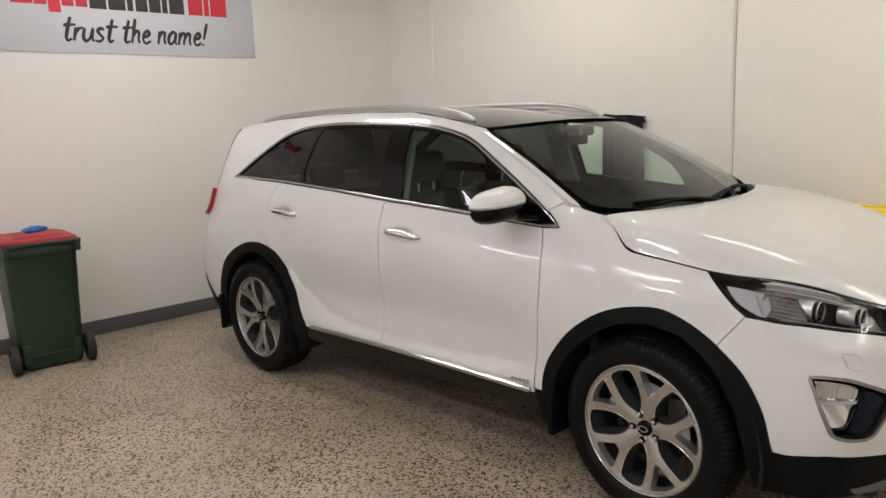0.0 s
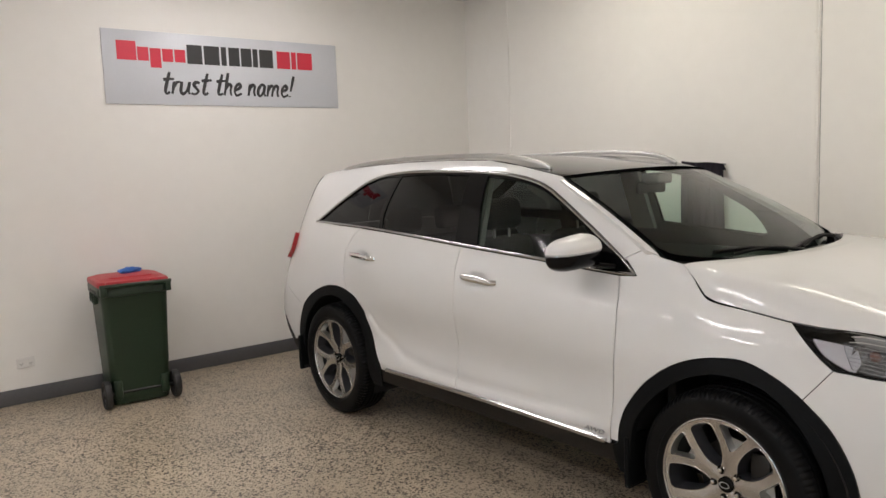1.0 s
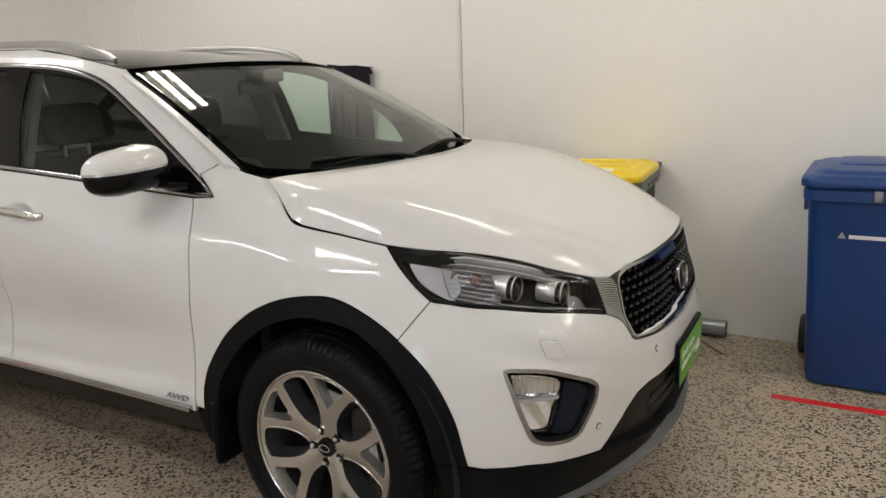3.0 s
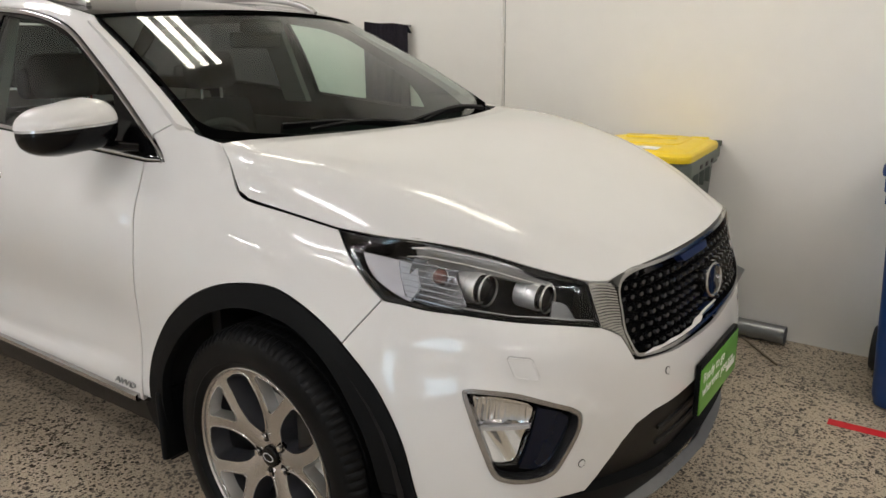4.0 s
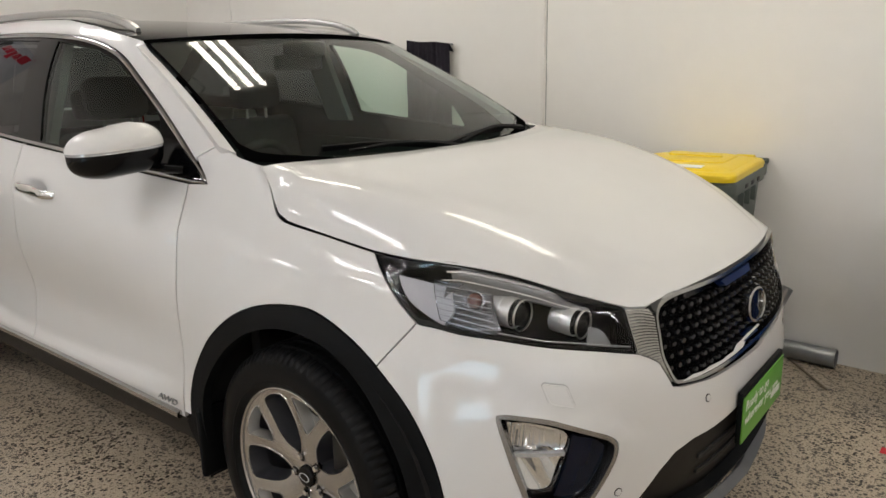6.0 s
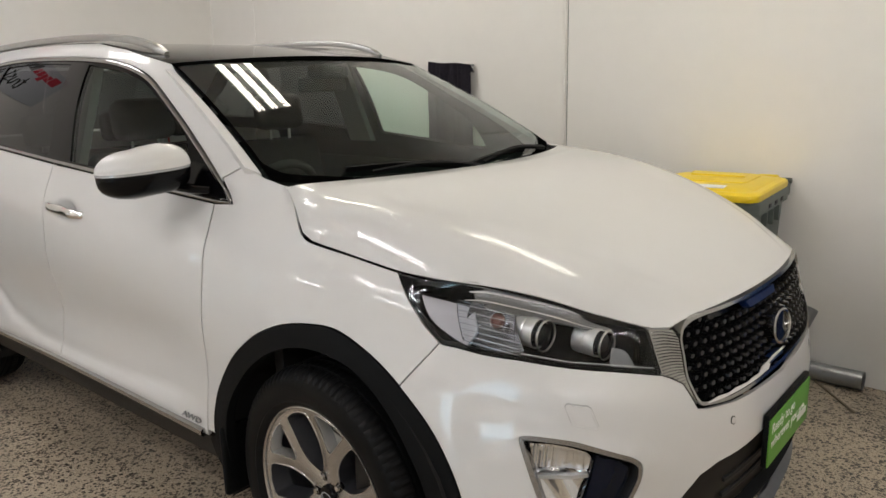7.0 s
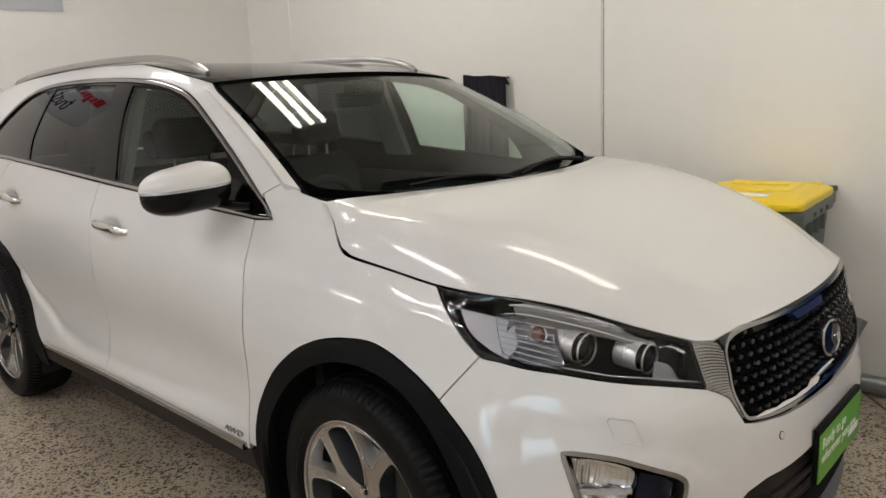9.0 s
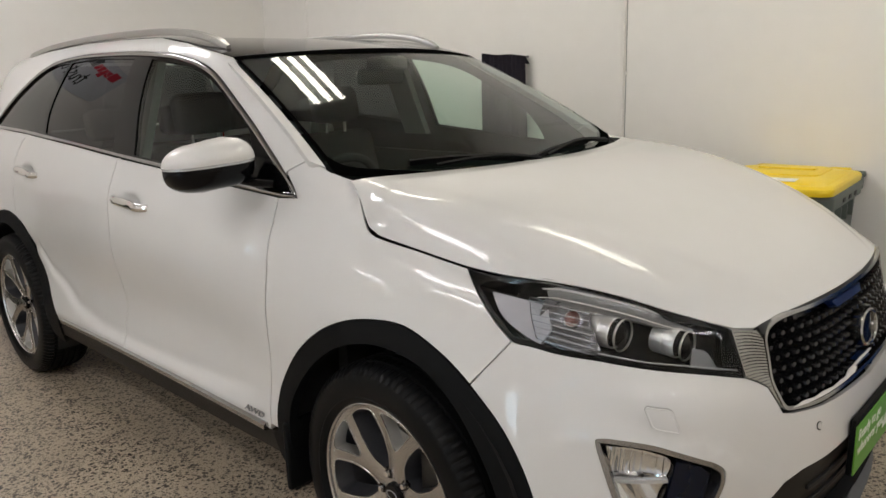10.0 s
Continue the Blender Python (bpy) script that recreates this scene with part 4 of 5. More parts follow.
# ---- underbody, wheel wells, mud flaps ----
under = box(-2.2, -1.85, -.70, .70, .26, .34)
box(-1.85, -.93, -.60, .60, .26, .34, bm=under)
box(-.93, .93, -.74, .74, .27, .335, bm=under)
box(.93, 1.85, -.60, .60, .24, .34, bm=under)
box(1.85, 2.12, -.60, .60, .22, .30, bm=under)
part("underbody", under, GAP, car, "dark underbody")
for x in (1.39, -1.39):
    for sgn in (-1, 1):
        own = bmesh.new()
        n = 24
        rows = []
        for y in (.905, .56):
            rows.append([own.verts.new((x + .455 * math.cos(math.pi * (-.10 + 1.2 * k / n)), sgn * y, .36 + .455 * math.sin(math.pi * (-.10 + 1.2 * k / n)))) for k in range(n + 1)])
        for k in range(n):
            own.faces.new((rows[0][k], rows[0][k + 1], rows[1][k + 1], rows[1][k]))
        own.faces.new(rows[1])
        part("wheel_well", own, GAP, car, "dark wheel well lining")
for x0, y0, zb in ((.965, -.85, .235), (-1.84, -.85, .215)):
    for sgn in (1, -1):
        bm = box(x0 - .012, x0 + .012, -.085, .06, zb, .46, .011, 3)
        bmesh.ops.transform(bm, matrix=pose(0, sgn * y0, 0), verts=bm.verts)
        part("mud_flap", bm, CLAD, car, "black mud flap")

# ---- nose details ----
for side in BOTH:
    flip = Matrix.Diagonal((1, -1 if side else 1, 1, 1))

    def inside_lamp(name, loop, mat, lift, label="", parent=None, flange=0.0, step=.02):
        return panel(name, loop, skin, mat, parent or lamp_ob, label, lift=lift, flange=flange, gap=0, step=step, mirror=side)
    lamp_ob = next(o for o in car.children if o.name.startswith("headlamp") and (o.data.vertices[0].co.y > 0) == side)
    fog_ob = next(o for o in car.children if o.name.startswith("fog_lamp_surround") and (o.data.vertices[0].co.y > 0) == side)
    lamp = LAMP_TOP_LINE + LAMP_LOW_LINE
    inside_lamp("housing", inset(lamp, .006), CLAD, -.085, "black lamp housing")
    inside_lamp("reflector", smooth_loop([(1.661, .970), (1.72, .962), (1.79, .950), (1.812, .90), (1.80, .868), (1.763, .882), (1.707, .915)], (0, 2, 4)), LAMP_WHITE, -.018, "pale side reflector", flange=.02)
    TURN = [(1.748, .957), (1.868, .932), (1.925, .862), (1.868, .857), (1.79, .877)]

    def turn_bowl(s, z):
        u, w = (s - 1.835) / .06, (z - .905) / .05
        deep = .016 + .03 * max(0, 1 - u * u - w * w) + .0009 * math.sin(s * 330)
        return skin(s, z) + Vector((-.35, .9, 0)) * deep
    panel("turn_bowl", smooth_loop([(1.78, .953), (1.872, .934), (1.93, .862), (1.868, .857), (1.79, .875)], (0, 1, 2, 3, 4)), turn_bowl, TURN_SILVER, lamp_ob, "bright fluted turn lamp bowl", flange=0, gap=0, step=.005, mirror=side)
    inside_lamp("turn_lens", TURN, LENS, -.008, "ribbed clear turn lamp cover", step=.012)
    sweep("turn_frame", [skin(*p) + Vector((0, .007, 0)) for p in dense(TURN, .02)], Vector((.4, -1, .2)), oval(.0009, .0009, 6), DARK_CHROME, lamp_ob, closed=True, mirror=side)
    GUIDE = smooth_loop([(1.772, .975), (1.80, .976), (1.932, .955), (2.06, .930), (2.18, .905), (2.178, .899), (2.06, .914), (1.932, .931), (1.83, .946), (1.79, .958)], (0, 4, 5))
    inside_lamp("light_guide", GUIDE, GUIDE_SILVER, -.014, "bright running lamp guide", flange=.006, step=.008)
    for name, drop, r in (("lamp_bar", -.006, .0032), ("lamp_bar_edge", .010, .0016)):
        sweep(name, [skin(s, z - drop) + Vector((-.004, .008, 0)) for s, z in smooth_loop([(1.765, .966), (1.80, .966), (1.932, .943), (2.06, .921), (2.175, .902)], (), False, 5)], Vector((.3, -.6, .7)), oval(r, r * .7, 8), OUTLET, lamp_ob, "bright running lamp strip", mirror=side, taper=lambda u: min(1, .5 + 4 * u, .3 + 2 * (1 - u)))
    inside_lamp("fin", smooth_loop([(2.184, .874), (2.235, .862), (2.29, .814), (2.18, .830)], (0, 2, 3)), SILVER_PLASTIC, -.03, "grey inner fin", flange=.004)
    sweep("lower_bezel", [skin(s, z) + Vector((-.008, .01, 0)) for s, z in ((1.93, .858), (2.05, .845), (2.15, .836), (2.25, .822), (2.325, .811))], Vector((.5, -1, .2)), oval(.0016, .003, 8), LAMP_GREY, lamp_ob, "thin bright lower edge", mirror=side)
    bulb = skin(1.842, .915)
    part("bulb", lathe([(.0001, .020), (.010, .017), (.0165, .008), (.018, -.006), (.014, -.016), (.011, -.03)], 24, flip @ pose(bulb.x - .01, bulb.y + .038, bulb.z - .004, 90, 0, 20)), AMBER, lamp_ob, "dull amber turn lamp bulb")
    for s, z, r in ((1.950, .889, .0365), (2.128, .866, .0335)):
        q = skin(s, z)
        at = Vector((q.x - .026, q.y + .040, z))
        m = flip @ look(at, at + Vector((-1, .06, .03)))
        proj = part("projector", lathe([(r * .6, -.052), (r * .97, -.05), (r, -.046), (r, -.022), (r * .965, -.020), (r * .965, -.016), (r, -.014), (r, .006), (r * .95, .009), (r * .9, .004)], 40, m), BARREL, lamp_ob, "bright silver projector barrel")
        part("projector_lens", lathe([(.0001, .032), (r * .4, .029), (r * .7, .020), (r * .86, .009), (r * .92, .0)], 32, m), ROOF_GLASS, proj, "dark glass projector lens")
        part("ring", lathe([(r * .99, -.003), (r * 1.05, .0), (r * .99, .003), (r * .96, 0)], 40, m @ pose(0, 0, .026), closed=True), SATIN, proj)
    for i in range(7):
        z0 = .951 - .0125 * i
        s0, s1 = 1.75 + .0075 * i, 1.872 + .0085 * i
        sweep("rib", [skin(s, z0 - (s - s0) * .16) + Vector((0, .006, 0)) for s in np.linspace(s0, s1, 5)], Vector((0, -1, .2)), oval(.0008, .0008, 6), LAMP_GREY, lamp_ob, mirror=side)
    # fog lamp lens, its bowl and the dark blade beside it
    FOG_LENS = smooth_loop([(1.985, .672), (2.05, .668), (2.111, .657), (2.124, .645), (2.11, .59), (2.097, .545), (2.083, .518), (2.055, .515), (2.033, .529), (2.016, .571)], (0,))

    def fog_bowl(s, z):
        u, w = (s - 2.06) / .075, (z - .60) / .08
        deep = .022 + .024 * max(0, 1 - u * u * .8 - w * w * .5) + (.0022 * math.sin(s * 420) if z > .612 else .004 * math.sin(s * 95 + z * 60))
        return skin(s, z) + Vector((-.62, .62, 0)) * deep
    panel("fog_reflector", FOG_LENS, fog_bowl, CHROME, fog_ob, "bright fluted fog lamp bowl", flange=.0, gap=0, step=.0045, mirror=side)
    panel("fog_shelf", [(1.99, .604), (2.115, .612), (2.115, .604), (1.995, .596)], skin, LAMP_GREY, fog_ob, lift=-.016, flange=.015, gap=0, mirror=side)
    panel("fog_lens", FOG_LENS, skin, LENS, fog_ob, "clear fog lamp lens", lift=-.010, flange=.012, gap=0, step=.02, mirror=side)
    panel("blade", smooth_loop([(2.132, .652), (2.19, .635), (2.218, .615), (2.212, .58), (2.17, .51), (2.14, .496), (2.098, .505), (2.118, .58)], (0, 2, 5, 6)), skin, BLADE, fog_ob, "gloss blue-black blade", lift=-.016, flange=.015, gap=0, mirror=side)
    # washer lid and parking sensors
    quad = [(2.052, .775), (2.112, .770), (2.134, .721), (2.073, .730)]
    lid = smooth_loop([tuple(np.array(quad[n]) * (1 - w) + np.array(quad[(n + d) % 4]) * w) for n in range(4) for d, w in ((-1, .33), (-1, .11), (1, .11), (1, .33))], (), True, 3)
    panel("washer_lid", lid, skin, PAINT, front_bumper, "white washer lid", lift=.0085, flange=.011, gap=0, step=.012, mirror=side)
    panel("lid_lip", lid, skin, PAINT, front_bumper, "raised lip of the washer lid", holes=(inset(lid, .0035),), lift=.0105, flange=.004, gap=0, step=.012, mirror=side)
    # grey ring paints the soft shadow at the lid's edge
    panel("lid_seam", inset(lid, -.0024), skin, SEAM_SHADE, front_bumper, "grey ring of painted shade round the washer lid", holes=(lid,), lift=.0012, flange=0, gap=0, step=.012, mirror=side)
    for s, z in ((2.603, .638), (2.255, .492)):
        p = skin(s, z)
        n = (skin(s + .01, z) - skin(s - .01, z)).cross(skin(s, z + .01) - skin(s, z - .01)).normalized()
        m = flip @ look(p, p - n)
        part("parking_sensor", cylinder(.0085, .006, m, segs=20, bevel=.001), PAINT, front_bumper)
        part("sensor_ring", lathe([(.009, -.004), (.0092, .0018), (.0104, .0016), (.0106, -.004)], 20, m), GLOSS, front_bumper)
    # ribs of the grille wing
    for i in range(25):
        z0 = .886 - .0069 * i
        sA = 2.315 + (.898 - z0) * .38
        sB = 2.449 if z0 > .76 else 2.452
        sA = sA if z0 > .797 else 2.352 + (.797 - z0) * 2.2
        if sB - sA > .012:
            sweep("rib", [skin(s, z0 - (s - sA) * .10 + .006 * math.sin((s - sA) * 22) + .004) for s in np.linspace(sA + .004, sB, 7)], Vector((1, -.6, 0)), [(-.0016, .001), (.0016, .001), (0, .0040)], DARK_CHROME, car, mirror=side)

# grille studs in staggered rows
stud_bm = bmesh.new()
a = [stud_bm.verts.new(p) for p in ((-.0140, 0, .001), (-.006, .0098, .003), (.007, .0092, .004), (.0140, 0, .004), (.007, -.0092, .004), (-.006, -.0098, .003))]
b = [stud_bm.verts.new((v.co.x * .55 + .003, v.co.y * .5 + .001, .019)) for v in a]
c = [stud_bm.verts.new((v.co.x, v.co.y, -.012)) for v in a]
for i in range(6):
    n = (i + 1) % 6
    stud_bm.faces.new((a[i], a[n], b[n], b[i]))
    stud_bm.faces.new((c[i], c[n], a[n], a[i]))
stud_bm.faces.new(b)
stud = part("stud", stud_bm, STUD, grille, "", 25)
spots = []
for row in range(8):
    z = .714 + row * .0256
    for col in range(29):
        s = 2.95 + (col - 14) * .041 + (.0205 if row % 2 else 0)
        if inside([(s, z)], inset(mesh_loop, .008))[0] and not (abs(s - 2.95) < .075 and abs(z - .787) < .045):
            spots.append((s, z))
for i, (s, z) in enumerate(spots):
    p = wrap(s, z)
    du, dv = (wrap(s + .01, z) - wrap(s - .01, z)).normalized(), (wrap(s, z + .01) - wrap(s, z - .01)).normalized()
    n = du.cross(dv).normalized()
    ob = stud if i == 0 else new("stud", stud.data)
    ob.parent = grille
    ob.matrix_basis = Matrix.Translation(p - n * .022) @ Matrix((du, n.cross(du), n)).transposed().to_4x4() @ pose(0, 0, 0, 0, 0, 22 if s < 2.95 else -22)
panel("grille_tab", [(2.78, .892), (2.98, .892), (2.975, .874), (2.80, .874)], wrap, FILM_BLUE, grille, "grille tab under blue protective film", lift=.003, flange=.02, gap=0)
panel("grille_tab", [(2.86, .710), (2.96, .710), (2.95, .724), (2.88, .722)], wrap, FILM_BLUE, grille, "grille tab under torn blue film", lift=.003, flange=.02, gap=0)
for film in ([(2.50, .707), (2.56, .7035), (2.66, .702), (2.76, .702), (2.80, .703), (2.79, .7085), (2.74, .710), (2.70, .7075), (2.64, .711), (2.60, .708), (2.55, .712)], [(2.76, .703), (2.83, .703), (2.85, .712), (2.83, .7205), (2.80, .7195), (2.785, .714)], [(2.84, .716), (2.90, .720), (2.97, .722), (2.96, .7265), (2.88, .726), (2.835, .721)]):
    panel("torn_film", film, wrap, FILM_WHITE, grille, "white torn protective film", lift=.007, flange=.003, gap=0, step=.02)
em = wrap(2.95, .787)
tilt = look(em + Vector((.004, 0, 0)), em + Vector((-1, 0, -.16)))
badge = part("badge", lathe([(.0001, .006), (.052, .005), (.056, .003), (.056, -.03)], 40, tilt @ Matrix.Diagonal((1.18, .74, 1, 1))), ROOF_GLASS, grille, "dark oval badge")
part("badge_ring", lathe([(.054, .0), (.056, .009), (.061, .011), (.066, .008), (.066, -.03)], 48, tilt @ Matrix.Diagonal((1.14, .71, 1, 1))), TRIM, badge, "chrome badge ring")

# lower intake bars
for z in (.47, .425):
    sweep("intake_bar", [wrap(s, z) + Vector((-.024, 0, 0)) for s in np.linspace(2.60, 3.30, 20)], Vector((1, 0, 0)), [(-.006, -.01), (.006, -.01), (.005, .002), (-.005, .002)], GAP, car)

# number plate card on its bracket
bracket = part("plate_bracket", box(2.294, 2.309, -.189, .189, .454, .603, .004), CLAD, car, "black number plate bracket")
plate = part("plate_card", box(2.309, 2.3125, -.187, .187, .456, .588, .0008), PLATE_GREEN, bracket, "green dealer card with white words")
face_m = pose(2.313, 0, 0, 90, 0, 90)
for words, y, z in (("Ready to go", -.170, .544), ("wherever you are", -.170, .504)):
    text_mesh("words", words, .043, face_m @ pose(y, z, 0), WHITE, plate, "white printed words", depth=.0004)
part("printed_block", box(2.3126, 2.3134, .075, .165, .486, .506), WHITE, plate, "white printed block")

# ---- doors' furniture ----
for side in BOTH:
    for d, (s0, z0, s1, z1) in (("front_door", (-.085, 1.042, .175, 1.025)), ("rear_door", (-1.165, 1.084, -.885, 1.069))):
        door = next(o for o in car.children if o.name.startswith(d) and (o.data.vertices[0].co.y > 0) == side)
        line = []
        for k in range(15):
            u = k / 14
            s, z = s0 + (s1 - s0) * u, z0 + (z1 - z0) * u
            line.append(skin(s, z) + Vector((0, -.034 * (1 - abs(2 * u - 1) ** 5) + .004, 0)))
        sweep("door_handle", line, Vector((0, -1, 0)), oval(.0175, .011, 14), CHROME, door, "chrome door handle", mirror=side, taper=lambda u: .75 + .35 * math.sin(math.pi * u))
        # black strip in the hollow paints the shade under the grip
        cup = [skin(s0 + (s1 - s0) * u, z0 + (z1 - z0) * u - .012) + Vector((0, .002, 0)) for u in np.linspace(.22, .78, 9)]
        sweep("grip_gap", cup, Vector((0, -1, 0)), oval(.010, .003, 8), GLOSS, door, "black strip of painted shade behind the grip", mirror=side, taper=lambda u: .3 + .7 * math.sin(math.pi * u))
    # mirror on its foot
    door = next(o for o in car.children if o.name.startswith("front_door") and (o.data.vertices[0].co.y > 0) == side)
    cen = Vector((.70, -.946, 1.226))

    def shell(lo, hi, grow, ends=1.0):
        """A slice of the mirror's pod between two heights (-1 to 1)."""
        own = bmesh.new()
        rows, nu, nv = [], 40, 10
        for j in range(nv + 1):
            h = lo + (hi - lo) * j / nv
            w = max(1 - abs(h) ** (2.1 if h > 0 else 3.4), 0.0) ** (1 / 2.2)
            row = []
            for i in range(nu):
                a = 2 * math.pi * i / nu
                c, s = math.cos(a), math.sin(a)
                cx = math.copysign(abs(c) ** .8, c) * (.095 if c > 0 else .05)
                sy = math.copysign(abs(s) ** (.95 if s < 0 else .70), s) * .133
                row.append(own.verts.new((cen.x + cx * w * grow + .018 * s, cen.y + sy * w ** (.95 if s < 0 else .55) * grow, cen.z + h * (.064 if h > 0 else .084) + .008 * s)))
            rows.append(row)
        for ra, rb in zip(rows, rows[1:]):
            for i in range(nu):
                own.faces.new((ra[i], ra[(i + 1) % nu], rb[(i + 1) % nu], rb[i]))
        own.faces.new(rows[0][::-1]), own.faces.new(rows[-1])
        bmesh.ops.remove_doubles(own, verts=own.verts[:], dist=.0004)
        if side:
            own.transform(Matrix.Diagonal((1, -1, 1, 1)))
        bmesh.ops.recalc_face_normals(own, faces=own.faces[:])
        return own
    if side:
        continue
    pod = part("door_mirror", shell(-.99, -.085, .985), GLOSS, door, "white-capped door mirror with a black underside", 50)
    part("mirror_cap", shell(.0, .995, 1.0), PAINT, pod, "white mirror cap", 50)
    part("mirror_indicator", shell(-.09, -.005, .99), LAMP_GREY, pod, "clear indicator strip", 50)
    arm = [Vector(p) for p in ((.73, -.86, 1.165), (.77, -.83, 1.155), (.81, -.79, 1.15))]
    sweep("mirror_arm", arm, Vector((0, 0, 1)), oval(.03, .014, 12), GLOSS, pod, "black mirror foot", mirror=side)
    panel("mirror_base", [(.70, 1.155), (.66, 1.148), (.74, 1.132), (.90, 1.127), (.86, 1.165), (.79, 1.212), (.70, 1.265)], skin, GLOSS, pod, "black triangle at the window corner", lift=.004, flange=.01, gap=0, mirror=side)
for side in BOTH:
    # roof rails
    rail = smooth_loop([(.24, -.555, 1.578), (.17, -.560, 1.606), (.05, -.566, 1.632), (-.15, -.574, 1.653), (-.5, -.580, 1.662), (-.95, -.580, 1.660), (-1.35, -.578, 1.645), (-1.6, -.576, 1.622), (-1.69, -.575, 1.606)], (), False, 4)
    sweep("roof_rail", rail, Vector((0, 0, 1)), [(-.017, -.012), (.017, -.012), (.019, 0), (.014, .011), (0, .015), (-.014, .011), (-.019, 0)], SATIN, car, "satin silver roof rail", mirror=side, taper=lambda u: min(1, .55 + 7 * min(u, 1 - u)))
    # tail lamp, tailgate and rear glass
    panel("tail_lamp", smooth_loop([(-2.075, 1.163), (-2.16, 1.15), (-2.28, 1.10), (-2.33, 1.02), (-2.22, .965), (-2.10, 1.04)], (0, 4)), skin, RED_LENS, car, "red tail lamp", lift=.030, flange=.05, mirror=side, step=.02)
    panel("tailgate", [(-2.08, 1.18), (-2.12, 1.10), (-2.15, .98), (-2.14, .80), (-2.9, .80), (-2.9, 1.18)], skin, PAINT, car, mirror=side)
    panel("rear_window", [(-2.05, 1.57), (-2.05, 1.35), (-2.08, 1.185), (-2.9, 1.185), (-2.9, 1.57)], skin, DARK_GLASS, car, "dark rear window", mirror=side, flange=0)

fin = bmesh.new()
base = [fin.verts.new((-1.70 + x, y, 1.628)) for x, y in ((.09, 0), (.04, .022), (-.07, .028), (-.09, 0), (-.07, -.028), (.04, -.022))]
top = [fin.verts.new((-1.72 + x * .35, y * .25, 1.628 + z)) for (x, y), z in zip(((.09, 0), (.04, .022), (-.07, .028), (-.09, 0), (-.07, -.028), (.04, -.022)), (.045, .058, .066, .066, .066, .058))]
for i in range(6):
    fin.faces.new((base[i], base[(i + 1) % 6], top[(i + 1) % 6], top[i]))
fin.faces.new(top)
bmesh.ops.recalc_face_normals(fin, faces=fin.faces[:])
part("antenna", fin, PAINT, car, "white shark-fin antenna", 60)

# ---- wipers and cowl ----
def on_screen(u, v, up=.0):
    return windscreen(u, v) + Vector((.5, 0, .85)).normalized() * up


cowl = panel("cowl", dense([(-1, -.10), (1, -.10), (1, .07), (-1, .07)], .06), windscreen, CLAD, car, "black plastic cowl", lift=-.006, flange=0, gap=0, step=.06)
for u0, u1, v1 in ((.05, -.62, .055), (.72, .02, .075)):
    line = [on_screen(u0 + (u1 - u0) * t, .02 + (v1 - .02) * t + .05 * math.sin(math.pi * t), .022 + .008 * math.sin(math.pi * t)) for t in np.linspace(0, 1, 14)]
    arm = sweep("wiper", line, Vector((.5, 0, .85)), [(-.011, -.005), (.011, -.005), (.008, .007), (-.008, .007)], CLAD, car, "black windscreen wiper", taper=lambda t: 1 - .5 * t)
    blade = [on_screen(u0 + (u1 - u0) * (.28 + .85 * t), .085 + .03 * math.sin(math.pi * t), .010) for t in np.linspace(0, 1, 14)]
    sweep("wiper_blade", blade, Vector((.5, 0, .85)), [(-.006, -.006), (.006, -.006), (.004, .01), (-.004, .01)], RUBBER, arm)

# ---- cabin ----
def cushion(name, x0, x1, y0, y1, z0, z1, mat, lean=0.0, bevel=.05, parent=None, label=""):
    bm = box(x0, x1, y0, y1, z0, z1, bevel, 4)
    if lean:
        c = Vector((x1, 0, z0))
        bmesh.ops.rotate(bm, verts=bm.verts, cent=c, matrix=Matrix.Rotation(radians(lean), 3, "Y"))
    return part(name, bm, mat, parent or car, label, 60)


for y in (-.37, .37):
    seat = cushion("front_seat", -.12, .40, y - .26, y + .26, .50, .70, SEAT, 0, .07, None, "black leather front seat")
    cushion("backrest", -.30, -.16, y - .25, y + .25, .62, 1.22, SEAT, -14, .06, seat)
    cushion("headrest", -.37, -.26, y - .135, y + .135, 1.24, 1.42, SEAT, -8, .045, seat)
    for dy in (-.06, .06):
        part("headrest_post", cylinder(.007, .12, pose(-.325, y + dy, 1.22), segs=10), SATIN, seat)
bench = cushion("rear_seat", -.95, -.45, -.62, .62, .50, .68, SEAT, 0, .07, None, "black leather rear bench")
cushion("backrest", -1.16, -1.0, -.62, .62, .62, 1.18, SEAT, -16, .06, bench)
for y in (-.40, .40, 0):
    cushion("headrest", -1.28, -1.17, y - .12, y + .12, 1.18, 1.34, SEAT, -6, .04, bench)
dash = bmesh.new()
prof = [(1.25, 1.06), (1.05, 1.085), (.86, 1.095), (.76, 1.07), (.72, 1.0), (.78, .86), (.84, .62), (1.25, .55)]
rows = []
for k in range(17):
    y = -.72 + 1.44 * k / 16
    hood = .035 * math.exp(-((y + .37) / .16) ** 2)
    rows.append([dash.verts.new((x - .05 * (y / .72) ** 2, y, z + (hood if i in (2, 3) else 0))) for i, (x, z) in enumerate(prof)])
for ra, rb in zip(rows, rows[1:]):
    for i in range(len(prof) - 1):
        dash.faces.new((ra[i], rb[i], rb[i + 1], ra[i + 1]))
bmesh.ops.recalc_face_normals(dash, faces=dash.faces[:])
dashboard = part("dashboard", dash, INNER, car, "charcoal soft-touch dashboard", 40)
rim = lathe([(.185 + .016 * math.cos(2 * math.pi * k / 10), .016 * math.sin(2 * math.pi * k / 10)) for k in range(10)], 48, look((.58, -.37, 1.01), (1.5, -.37, .60)), closed=True)
wheel_rim = part("steering_wheel", rim, SEAT, car, "black leather steering wheel")
m = look((.60, -.37, 1.0), (1.5, -.37, .60))
part("steering_hub", cylinder(.075, .05, m, segs=28, bevel=.015), INNER, wheel_rim)
